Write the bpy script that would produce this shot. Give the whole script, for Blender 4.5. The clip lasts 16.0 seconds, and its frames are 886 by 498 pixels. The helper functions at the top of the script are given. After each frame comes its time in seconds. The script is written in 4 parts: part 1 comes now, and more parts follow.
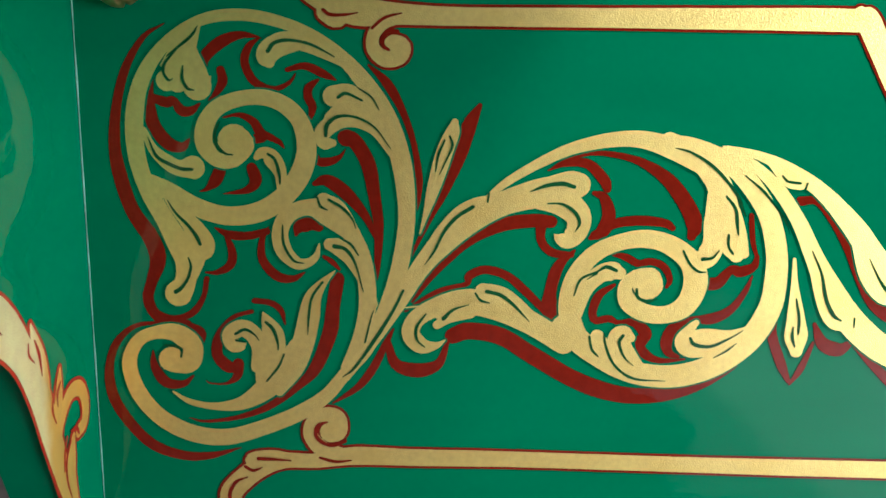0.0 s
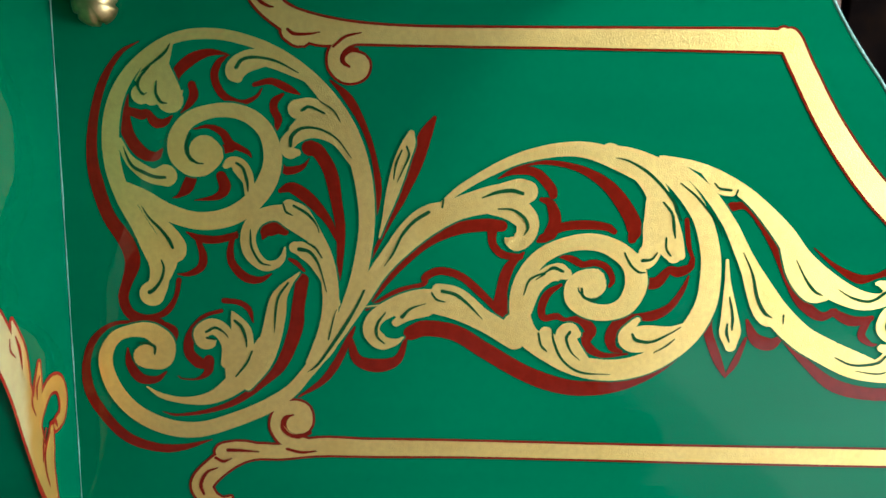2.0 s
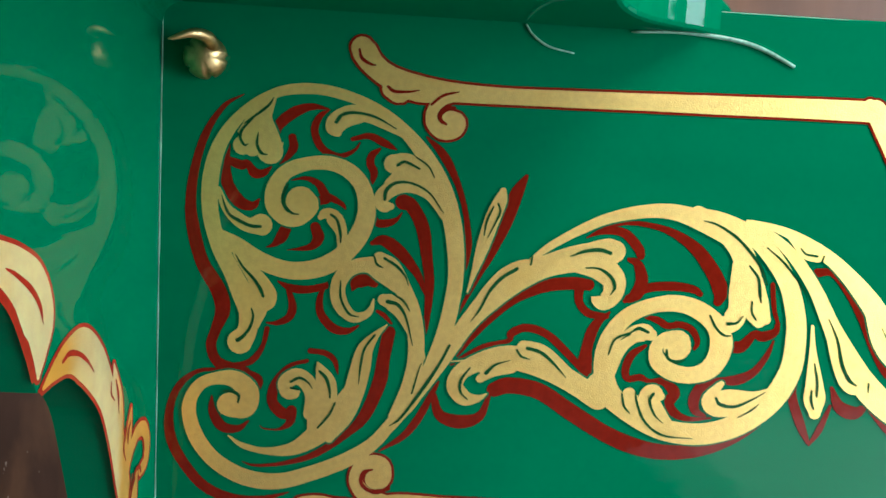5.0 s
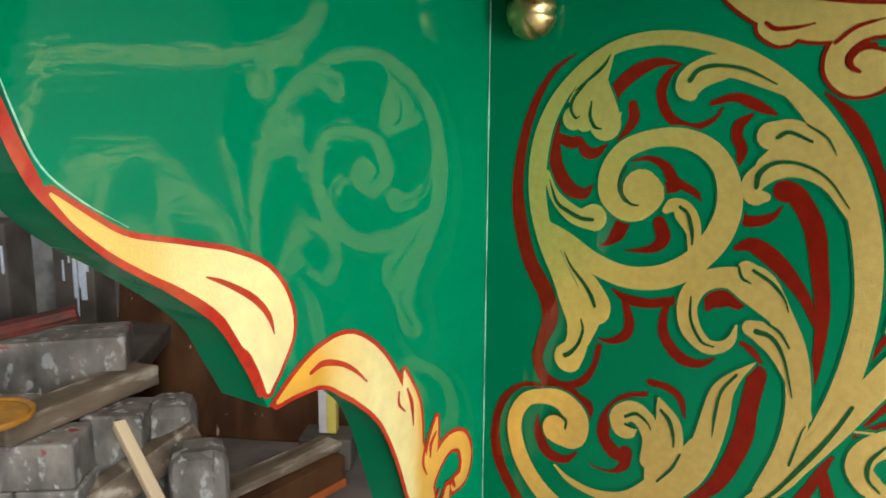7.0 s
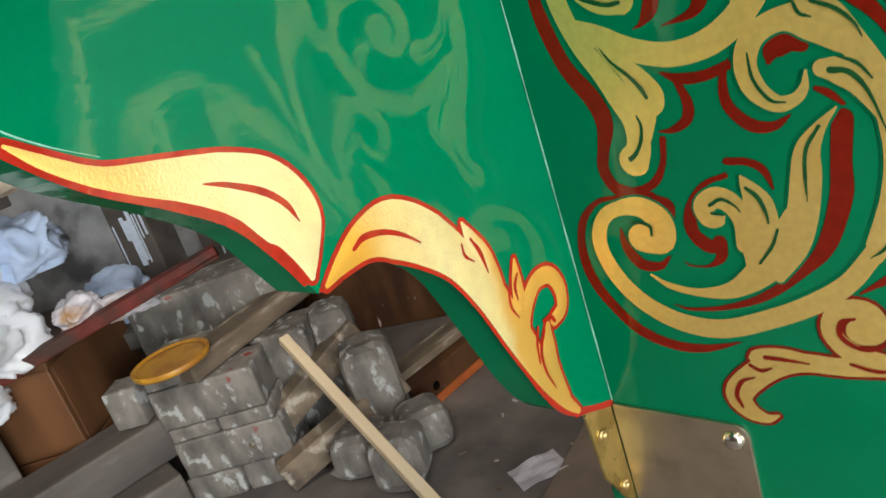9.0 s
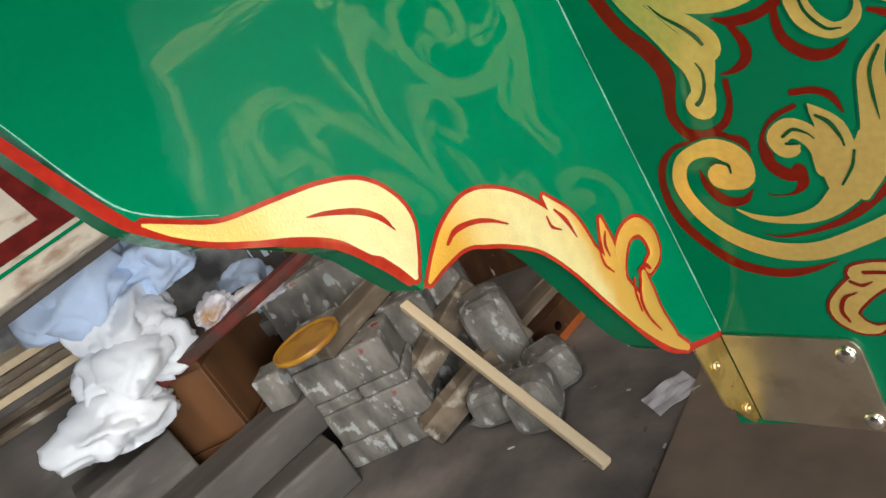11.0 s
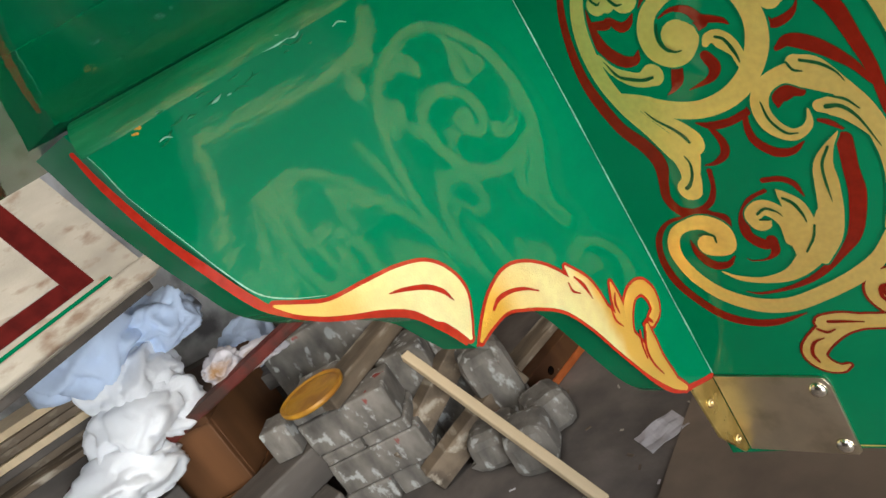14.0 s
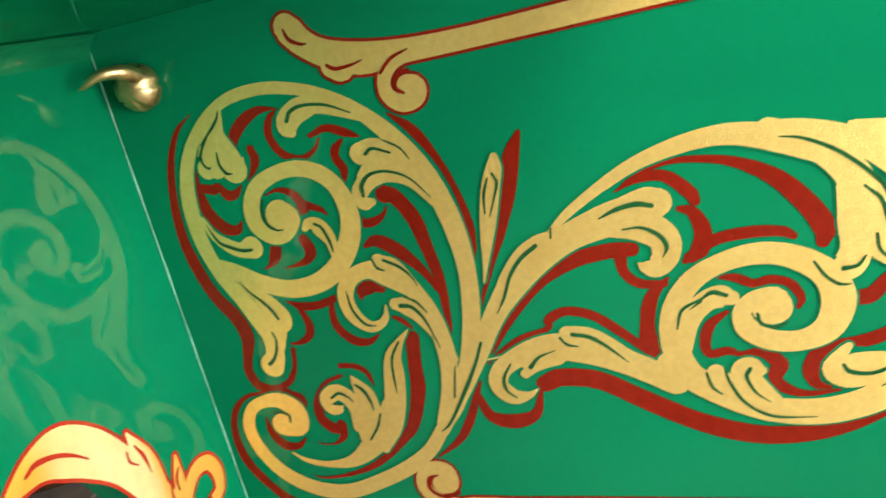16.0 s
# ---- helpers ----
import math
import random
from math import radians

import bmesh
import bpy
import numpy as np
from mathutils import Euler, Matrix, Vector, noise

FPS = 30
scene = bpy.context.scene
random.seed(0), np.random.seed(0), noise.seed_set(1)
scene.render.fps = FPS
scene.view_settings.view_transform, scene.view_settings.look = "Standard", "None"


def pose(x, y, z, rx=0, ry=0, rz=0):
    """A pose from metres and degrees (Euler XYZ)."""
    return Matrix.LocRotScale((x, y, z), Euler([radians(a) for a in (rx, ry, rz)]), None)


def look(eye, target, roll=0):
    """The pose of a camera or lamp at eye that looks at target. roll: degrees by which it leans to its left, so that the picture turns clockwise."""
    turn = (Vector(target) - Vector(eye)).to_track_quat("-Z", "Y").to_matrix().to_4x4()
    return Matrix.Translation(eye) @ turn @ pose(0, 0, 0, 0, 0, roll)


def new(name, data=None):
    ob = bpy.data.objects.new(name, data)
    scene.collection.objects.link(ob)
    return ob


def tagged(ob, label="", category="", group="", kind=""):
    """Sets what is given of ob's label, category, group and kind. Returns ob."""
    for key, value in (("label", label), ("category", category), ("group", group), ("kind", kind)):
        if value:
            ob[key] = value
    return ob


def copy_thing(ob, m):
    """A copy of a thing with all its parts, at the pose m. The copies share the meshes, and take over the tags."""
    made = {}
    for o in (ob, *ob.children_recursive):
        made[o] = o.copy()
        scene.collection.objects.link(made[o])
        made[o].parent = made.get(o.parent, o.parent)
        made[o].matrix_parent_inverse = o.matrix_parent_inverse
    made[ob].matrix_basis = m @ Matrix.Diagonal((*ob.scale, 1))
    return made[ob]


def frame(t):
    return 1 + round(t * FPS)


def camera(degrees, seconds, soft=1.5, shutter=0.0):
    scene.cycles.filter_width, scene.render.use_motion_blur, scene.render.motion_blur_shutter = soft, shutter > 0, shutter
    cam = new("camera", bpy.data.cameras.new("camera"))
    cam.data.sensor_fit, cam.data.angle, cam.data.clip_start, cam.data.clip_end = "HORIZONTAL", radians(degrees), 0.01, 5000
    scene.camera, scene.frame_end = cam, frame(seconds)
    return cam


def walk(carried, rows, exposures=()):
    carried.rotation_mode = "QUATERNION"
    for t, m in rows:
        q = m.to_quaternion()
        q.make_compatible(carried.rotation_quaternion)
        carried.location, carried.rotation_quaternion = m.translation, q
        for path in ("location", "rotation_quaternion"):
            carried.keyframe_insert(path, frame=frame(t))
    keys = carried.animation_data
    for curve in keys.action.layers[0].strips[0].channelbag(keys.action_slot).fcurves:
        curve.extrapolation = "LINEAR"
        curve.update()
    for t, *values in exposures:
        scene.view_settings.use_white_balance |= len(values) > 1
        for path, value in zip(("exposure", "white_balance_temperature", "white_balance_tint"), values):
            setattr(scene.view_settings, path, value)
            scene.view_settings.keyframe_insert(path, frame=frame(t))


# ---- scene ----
cam = camera(59.5, 16.0, soft=1.5, shutter=0.3)

EXPOSURE = [(0, 1.03, 5700, 10), (3.2, 1.03, 5700, 10), (5.5, 1.05, 5950, 10), (7.0, 1.43, 6450, 10), (9.5, 1.42, 6500, 10), (14.5, 1.45, 6550, 10), (15.2, 1.6, 6650, 10), (16, 1.78, 6700, 10)]
PATH = [
    (0, (0.236, -0.567, 1.129), (0.321, 1.395, 0.748), 1.3),
    (0.5, (0.249, -0.556, 1.121), (0.343, 1.41, 0.765), 1.0),
    (1, (0.251, -0.562, 1.123), (0.353, 1.405, 0.774), 0.9),
    (1.5, (0.251, -0.572, 1.126), (0.37, 1.391, 0.764), 1.0),
    (2, (0.254, -0.61, 1.132), (0.383, 1.354, 0.776), 1.4),
    (2.5, (0.252, -0.64, 1.132), (0.387, 1.326, 0.792), 1.4),
    (3, (0.258, -0.643, 1.134), (0.389, 1.323, 0.796), 1.5),
    (3.2, (0.258, -0.641, 1.137), (0.39, 1.325, 0.794), 1.5),
    (5.3, (0.186, -0.595, 1.125), (0.265, 1.394, 0.933), 3.8),
    (5.5, (0.191, -0.573, 1.136), (0.175, 1.414, 0.915), 4.3),
    (6, (0.236, -0.5, 1.152), (-0.253, 1.419, 0.872), 6.1),
    (6.5, (0.252, -0.461, 1.157), (-0.617, 1.312, 0.842), 3.8),
    (7, (0.277, -0.448, 1.14), (-0.852, 1.166, 0.794), 0.4),
    (7.5, (0.302, -0.43, 1.131), (-0.929, 1.092, 0.72), -3.9),
    (8, (0.33, -0.397, 1.122), (-1.007, 1.012, 0.647), -8.3),
    (8.5, (0.323, -0.397, 1.117), (-1.025, 0.977, 0.573), -12.4),
    (9, (0.304, -0.398, 1.117), (-1.079, 0.9, 0.485), -18.6),
    (9.5, (0.305, -0.388, 1.122), (-1.161, 0.803, 0.464), -23.3),
    (9.7, (0.324, -0.38, 1.121), (-1.218, 0.73, 0.494), -25.6),
    (11.8, (0.35, -0.433, 1.181), (-1.2, 0.644, 0.52), -33.4),
    (12, (0.359, -0.442, 1.191), (-1.186, 0.639, 0.525), -33.5),
    (12.5, (0.378, -0.449, 1.203), (-1.168, 0.648, 0.564), -33.6),
    (13, (0.381, -0.456, 1.208), (-1.153, 0.672, 0.598), -33.3),
    (13.5, (0.382, -0.468, 1.208), (-1.141, 0.686, 0.617), -32.9),
    (14, (0.388, -0.474, 1.212), (-1.138, 0.68, 0.63), -32.2),
    (14.5, (0.387, -0.482, 1.209), (-1.102, 0.718, 0.626), -31.0),
    (15, (0.43, -0.457, 1.217), (-0.878, 0.927, 0.604), -28.1),
    (15.3, (0.435, -0.457, 1.203), (-0.68, 1.098, 0.622), -23.9),
    (15.5, (0.419, -0.462, 1.209), (-0.546, 1.184, 0.607), -20.7),
    (16, (0.391, -0.462, 1.205), (-0.274, 1.334, 0.628), -13.5),
]
walk(cam, [(t, look(eye, target, roll)) for t, eye, target, roll in PATH], EXPOSURE)

# ---- light: daylight from the yard through the workshop's big doorway ----
FLOOR = 0.2
world = bpy.data.worlds.new("sky")
world.use_nodes = True
scene.world = world
wn = world.node_tree
sky = wn.nodes.new("ShaderNodeTexSky")
sky.sky_type = "NISHITA"
sky.sun_disc = False
sky.sun_elevation, sky.sun_rotation = radians(55), radians(90)
wn.links.new(sky.outputs[0], wn.nodes["Background"].inputs[0])
wn.nodes["Background"].inputs[1].default_value = 0.15
sun = new("sun", bpy.data.lights.new("sun", "SUN"))
sun.data.energy, sun.data.angle, sun.data.color = 3.5, radians(0.5), (1.0, 0.95, 0.86)
sun.matrix_world = look((6, -1.6, 8.2), (0.4, -1.6, 0.2))
# the sky's light in the doorway of the east wall
door_light = new("doorway_skylight", bpy.data.lights.new("doorway_skylight", "AREA"))
door_light.data.shape, door_light.data.size, door_light.data.size_y = "RECTANGLE", 1.5, 2.3
door_light.data.energy, door_light.data.color = 70.0, (0.90, 0.96, 1.0)
door_light.matrix_world = look((3.12, -1.6, 1.45), (0.0, -1.6, 1.45))

# and a lamp added overhead, in a roof opening that is not known
roof_lamp = new("added_overhead_light", bpy.data.lights.new("added_overhead_light", "AREA"))
roof_lamp.data.shape, roof_lamp.data.size, roof_lamp.data.size_y = "RECTANGLE", 1.5, 1.5
roof_lamp.data.energy, roof_lamp.data.color = 42.0, (1.0, 0.98, 0.92)
roof_lamp.matrix_world = pose(1.05, -1.2, FLOOR + 3.0)

# ---- materials ----
def material(name, base, rough=0.5, metal=0.0, coat=0.0, vary=0.15, scale=30.0, bump=0.0, bump_scale=200.0,
             tint=None, tint_scale=4.0, tint_at=(0.45, 0.62), stretch=(1, 1, 1), rough_vary=0.0, coat_rough=0.06, coat_wave=0.0, spec=0.5, fleck=None):
    m = bpy.data.materials.new(name)
    m.use_nodes = True
    nt = m.node_tree
    b = nt.nodes["Principled BSDF"]
    b.inputs["Roughness"].default_value = rough
    b.inputs["Metallic"].default_value = metal
    b.inputs["Coat Weight"].default_value = coat
    b.inputs["Coat Roughness"].default_value = coat_rough
    b.inputs["Specular IOR Level"].default_value = spec
    tc = nt.nodes.new("ShaderNodeTexCoord")
    mp = nt.nodes.new("ShaderNodeMapping")
    mp.inputs["Scale"].default_value = stretch
    nt.links.new(tc.outputs["Object"], mp.inputs[0])

    def noise_at(sc, detail=5):
        n = nt.nodes.new("ShaderNodeTexNoise")
        n.inputs["Scale"].default_value, n.inputs["Detail"].default_value = sc, detail
        nt.links.new(mp.outputs[0], n.inputs[0])
        return n

    def ramp(src, lo, hi, ca, cb):
        r = nt.nodes.new("ShaderNodeValToRGB")
        r.color_ramp.elements[0].position, r.color_ramp.elements[1].position = lo, hi
        r.color_ramp.elements[0].color, r.color_ramp.elements[1].color = (*ca, 1), (*cb, 1)
        nt.links.new(src, r.inputs[0])
        return r

    n1 = noise_at(scale)
    lo = [max(0.0, c * (1 - vary)) for c in base]
    hi = [min(1.0, c * (1 + vary)) for c in base]
    col = ramp(n1.outputs[0], 0.3, 0.7, lo, hi).outputs[0]
    if tint:
        n2 = noise_at(tint_scale, 6)
        mask = ramp(n2.outputs[0], tint_at[0], tint_at[1], (0, 0, 0), (1, 1, 1))
        mix = nt.nodes.new("ShaderNodeMix")
        mix.data_type = "RGBA"
        nt.links.new(mask.outputs[0], mix.inputs["Factor"])
        nt.links.new(col, mix.inputs["A"])
        mix.inputs["B"].default_value = (*tint, 1)
        col = mix.outputs["Result"]
    if fleck:
        # small splashes: colour, scale and the two levels of the noise between which they begin
        spots = ramp(noise_at(fleck[1], 3).outputs[0], fleck[2], fleck[3], (0, 0, 0), (1, 1, 1))
        over = nt.nodes.new("ShaderNodeMix")
        over.data_type = "RGBA"
        nt.links.new(spots.outputs[0], over.inputs["Factor"])
        nt.links.new(col, over.inputs["A"])
        over.inputs["B"].default_value = (*fleck[0], 1)
        col = over.outputs["Result"]
    nt.links.new(col, b.inputs["Base Color"])
    if rough_vary:
        rr = ramp(noise_at(scale * 0.6).outputs[0], 0.3, 0.7, [max(0.02, rough - rough_vary)] * 3, [min(1, rough + rough_vary)] * 3)
        nt.links.new(rr.outputs[0], b.inputs["Roughness"])
    if bump:
        bp = nt.nodes.new("ShaderNodeBump")
        bp.inputs["Strength"].default_value, bp.inputs["Distance"].default_value = bump, 0.002
        nt.links.new(noise_at(bump_scale, 4).outputs[0], bp.inputs["Height"])
        nt.links.new(bp.outputs[0], b.inputs["Normal"])
    if coat_wave:
        cw = nt.nodes.new("ShaderNodeBump")
        cw.inputs["Strength"].default_value, cw.inputs["Distance"].default_value = coat_wave, 0.0006
        nt.links.new(noise_at(22, 6).outputs[0], cw.inputs["Height"])
        streak = nt.nodes.new("ShaderNodeBump")
        streak.inputs["Strength"].default_value, streak.inputs["Distance"].default_value = coat_wave, 0.00010
        nt.links.new(noise_at(150, 3).outputs[0], streak.inputs["Height"])
        nt.links.new(cw.outputs[0], streak.inputs["Normal"])
        nt.links.new(streak.outputs[0], b.inputs["Coat Normal"])
    return m


GREEN = material("green_coach_enamel", (0.0, 0.146, 0.058), rough=0.6, coat=0.42, spec=0.0, vary=0.06, scale=9, coat_rough=0.035, coat_wave=0.5, stretch=(0.5, 0.5, 2.0))
FILLER = material("brushed_green_enamel_fillet", (0.0, 0.140, 0.050), rough=0.5, coat=0.9, spec=0.2, vary=0.2, scale=60, coat_rough=0.06, coat_wave=1.0, bump=1.0, bump_scale=160, stretch=(1, 0.3, 1))
GOLD = material("varnished_gold_leaf", (0.97, 0.675, 0.20), rough=0.38, metal=0.75, coat=0.30, vary=0.07, scale=220, bump=0.25, bump_scale=900,
                tint=(0.90, 0.57, 0.13), tint_scale=26, tint_at=(0.48, 0.95), rough_vary=0.05, coat_rough=0.06, coat_wave=0.2)
# base colour is paler than the gold, for the highlight painted into it
LEAF_GOLD = material("gold_leaf_with_highlight", (0.99, 0.85, 0.46), rough=0.47, metal=0.70, vary=0.07, scale=90, bump=0.2, bump_scale=700, rough_vary=0.05, coat=0.3, coat_wave=0.3)
LEAF_GOLD_LONG = material("gold_leaf_with_highlight_long", (0.99, 0.85, 0.46), rough=0.47, metal=0.70, vary=0.07, scale=90, bump=0.2, bump_scale=700, rough_vary=0.05, coat=0.3, coat_wave=0.3)


def glaze(m, stops, colour):
    """Paints the leaves' highlight: pale base colour in the middle, orange blended in beside it: (distance along the
    panel, strength) stops.
    """
    nt = m.node_tree
    b = nt.nodes["Principled BSDF"]
    col = b.inputs["Base Color"].links[0].from_socket
    tc, sep = nt.nodes.new("ShaderNodeTexCoord"), nt.nodes.new("ShaderNodeSeparateXYZ")
    wob = nt.nodes.new("ShaderNodeTexNoise")
    wob.inputs["Scale"].default_value = 40
    nt.links.new(tc.outputs["Object"], sep.inputs[0])
    nt.links.new(tc.outputs["Object"], wob.inputs[0])
    add = nt.nodes.new("ShaderNodeMath")
    add.operation = "MULTIPLY_ADD"
    nt.links.new(wob.outputs[0], add.inputs[0])
    add.inputs[1].default_value = 0.016
    nt.links.new(sep.outputs["Y"], add.inputs[2])
    span = nt.nodes.new("ShaderNodeMapRange")
    span.inputs["From Min"].default_value, span.inputs["From Max"].default_value = -0.312, 0.008
    nt.links.new(add.outputs[0], span.inputs["Value"])
    r = nt.nodes.new("ShaderNodeValToRGB")
    r.color_ramp.interpolation = "EASE"
    r.color_ramp.elements[0].color, r.color_ramp.elements[1].color = [(stops[n][1],) * 3 + (1,) for n in (0, -1)]
    for y, k in stops[1:-1]:
        e = r.color_ramp.elements.new((y + 0.32) / 0.32)
        e.color = (k, k, k, 1)
    nt.links.new(span.outputs[0], r.inputs[0])
    mix = nt.nodes.new("ShaderNodeMix")
    mix.data_type = "RGBA"
    nt.links.new(r.outputs[0], mix.inputs["Factor"])
    nt.links.new(col, mix.inputs["A"])
    mix.inputs["B"].default_value = (*colour, 1)
    nt.links.new(mix.outputs["Result"], b.inputs["Base Color"])


# strength 0 is the painted highlight, 1 the leaf's deeper gold
glaze(LEAF_GOLD, [(-0.32, 0.95), (-0.174, 0.95), (-0.135, 0.2), (-0.118, 0.0), (-0.090, 0.1), (-0.074, 0.85), (0.0, 0.9)], (0.88, 0.46, 0.05))
glaze(LEAF_GOLD_LONG, [(-0.32, 0.9), (-0.272, 0.7), (-0.236, 0.2), (-0.218, 0.0), (0.0, 0.0)], (0.88, 0.46, 0.05))
RED = material("crimson_signwriting_paint", (0.165, 0.009, 0.003), rough=0.5, coat=0.5, spec=0.0, vary=0.14, scale=120, coat_rough=0.03, coat_wave=0.4)
SCARLET = material("vermilion_lining_paint", (0.34, 0.016, 0.006), rough=0.4, coat=0.7, spec=0.1, vary=0.18, scale=160, coat_rough=0.05, coat_wave=0.7)
DARK = material("deep_green_brush_line", (0.010, 0.068, 0.020), rough=0.5, coat=0.45, spec=0.0, vary=0.2, scale=200, coat_rough=0.05)
# pale colour for real edge wear and for painted highlights
EDGE = material("pale_wear_and_highlight_paint", (0.20, 0.42, 0.30), rough=0.4, coat=0.6, vary=0.3, scale=300)
PLATE = material("dull_nickelled_plate", (0.58, 0.50, 0.38), rough=0.38, metal=1.0, vary=0.08, scale=40, rough_vary=0.07, bump=0.05, bump_scale=260, tint=(0.42, 0.36, 0.27), tint_scale=30, tint_at=(0.5, 0.7))
BRASS = material("polished_brass", (0.85, 0.68, 0.26), rough=0.30, metal=1.0, vary=0.08, scale=60, tint=(0.62, 0.47, 0.16), tint_scale=40, rough_vary=0.07, bump=0.05, bump_scale=400)
ANTIQUE = material("antique_brass_casting", (0.62, 0.45, 0.20), rough=0.42, metal=1.0, vary=0.2, scale=160, tint=(0.16, 0.10, 0.04), tint_scale=60, tint_at=(0.55, 0.75))
STEEL = material("nickel_bolt_metal", (0.66, 0.62, 0.55), rough=0.24, metal=1.0, vary=0.1, scale=90)
CONCRETE = material("oily_concrete", (0.19, 0.155, 0.13), rough=0.75, vary=0.3, scale=7, tint=(0.07, 0.06, 0.055), tint_scale=2.6, bump=0.5, bump_scale=60)
YARD = material("pale_yard_concrete", (0.60, 0.59, 0.56), rough=0.9, vary=0.15, scale=2, bump=0.3, bump_scale=20)
PLASTER = material("grubby_limewash", (0.42, 0.42, 0.42), rough=0.9, vary=0.35, scale=9, tint=(0.13, 0.125, 0.13), tint_scale=5.5, tint_at=(0.50, 0.66), bump=0.5, bump_scale=30)
BOARDS = material("dark_timber_boarding", (0.050, 0.030, 0.018), rough=0.75, vary=0.35, scale=9, stretch=(1, 1, 0.15), bump=0.4, bump_scale=40)
BLOCK = material("paint_spattered_grey_timber", (0.165, 0.145, 0.122), rough=0.8, vary=0.55, scale=16, tint=(0.40, 0.39, 0.36), tint_scale=38, tint_at=(0.57, 0.65), stretch=(1, 1, 0.6), bump=0.8, bump_scale=120, fleck=((0.26, 0.035, 0.025), 19, 0.675, 0.70))
BLOCK_BROWN = material("weathered_brown_timber", (0.15, 0.108, 0.070), rough=0.78, vary=0.55, scale=16, tint=(0.40, 0.34, 0.26), tint_scale=26, tint_at=(0.56, 0.68), stretch=(0.3, 1, 1), bump=0.7, bump_scale=90)
CHARRED = material("dark_old_timber", (0.085, 0.070, 0.058), rough=0.7, vary=0.4, scale=12, tint=(0.15, 0.13, 0.11), tint_scale=15, tint_at=(0.6, 0.72), stretch=(0.3, 1, 1), bump=0.6, bump_scale=80)
RUSTY = material("scratched_rust_brown_board", (0.060, 0.024, 0.010), rough=0.55, spec=0.25, vary=0.35, scale=6, tint=(0.11, 0.048, 0.019), tint_scale=9, bump=0.3, bump_scale=50, stretch=(1.0, 1.0, 0.35), fleck=((0.42, 0.34, 0.26), 46, 0.705, 0.74))
ORANGE = material("orange_painted_timber", (0.42, 0.10, 0.02), rough=0.6, vary=0.25, scale=25)
REDRAIL = material("oxide_red_painted_timber", (0.12, 0.018, 0.011), rough=0.6, vary=0.3, scale=18, tint=(0.05, 0.022, 0.014), tint_scale=12, bump=0.5, spec=0.3)
DOWEL = material("clean_pine", (0.66, 0.50, 0.31), rough=0.6, vary=0.08, scale=40, stretch=(1, 1, 0.1), bump=0.2, bump_scale=150)
RAG = material("white_cotton_rag", (0.78, 0.78, 0.79), rough=0.95, vary=0.06, scale=14, bump=0.25, bump_scale=350)
RAG_BLUE = material("pale_blue_cotton_rag", (0.56, 0.67, 0.86), rough=0.95, vary=0.10, scale=11, bump=0.25, bump_scale=350)
LIDPAINT = material("ochre_paint_film", (0.50, 0.24, 0.02), rough=0.42, vary=0.2, scale=20, tint=(0.36, 0.15, 0.02), tint_scale=16)
CREAM = material("distressed_cream_paint", (0.44, 0.38, 0.30), rough=0.55, vary=0.2, scale=14, tint=(0.27, 0.18, 0.12), tint_scale=34, tint_at=(0.54, 0.70), bump=0.6, stretch=(1, 0.4, 1))
MAROON = material("maroon_paint", (0.095, 0.008, 0.006), rough=0.55, spec=0.15, vary=0.3, scale=30)
PAPER = material("crumpled_paper", (0.55, 0.50, 0.50), rough=0.9, vary=0.1, scale=30)
STAINED = material("stained_cotton_rag", (0.62, 0.58, 0.60), rough=0.95, vary=0.10, scale=14, tint=(0.36, 0.20, 0.09), tint_scale=11, tint_at=(0.52, 0.66), bump=0.25, bump_scale=350)
DRIPS = material("white_paint_drips", (0.55, 0.60, 0.68), rough=0.5, vary=0.15, scale=60)
CARTON = material("yellow_printed_card", (0.62, 0.50, 0.10), rough=0.6, vary=0.1, scale=30)
DARKWOOD = material("brown_varnished_boards", (0.13, 0.055, 0.022), rough=0.45, vary=0.3, scale=10, stretch=(1, 1, 0.15), bump=0.3, bump_scale=40)
# shade is put into this near-black colour, for the cabinet and the drilled hole
SHADEWOOD = material("shade_dark_timber", (0.004, 0.0025, 0.002), rough=0.9, spec=0.02, vary=0.5, scale=12, tint=(0.012, 0.006, 0.003), tint_scale=9, bump=0.4, bump_scale=50)
PLYWOOD = material("brown_hardboard", (0.23, 0.165, 0.115), rough=0.7, vary=0.12, scale=8, tint=(0.17, 0.12, 0.085), tint_scale=5, bump=0.2, bump_scale=90)


# ---- mesh helpers ----
def part(name, bm, mat, parent=None, label="", smooth=False):
    me = bpy.data.meshes.new(name)
    if smooth:
        for f in bm.faces:
            f.smooth = True
    bm.to_mesh(me)
    bm.free()
    me.materials.append(mat)
    ob = new(name, me)
    if parent is not None:
        ob.parent = parent
    if label:
        ob["label"] = label
    return ob


def box_bm(sx, sy, sz, bevel=0.002, at=(0, 0, 0), segments=2):
    bm = bmesh.new()
    bmesh.ops.create_cube(bm, size=1)
    bmesh.ops.scale(bm, vec=(sx, sy, sz), verts=bm.verts)
    if bevel:
        bmesh.ops.bevel(bm, geom=bm.edges[:], offset=bevel, segments=segments, affect="EDGES", profile=0.5)
    bmesh.ops.translate(bm, vec=at, verts=bm.verts)
    return bm


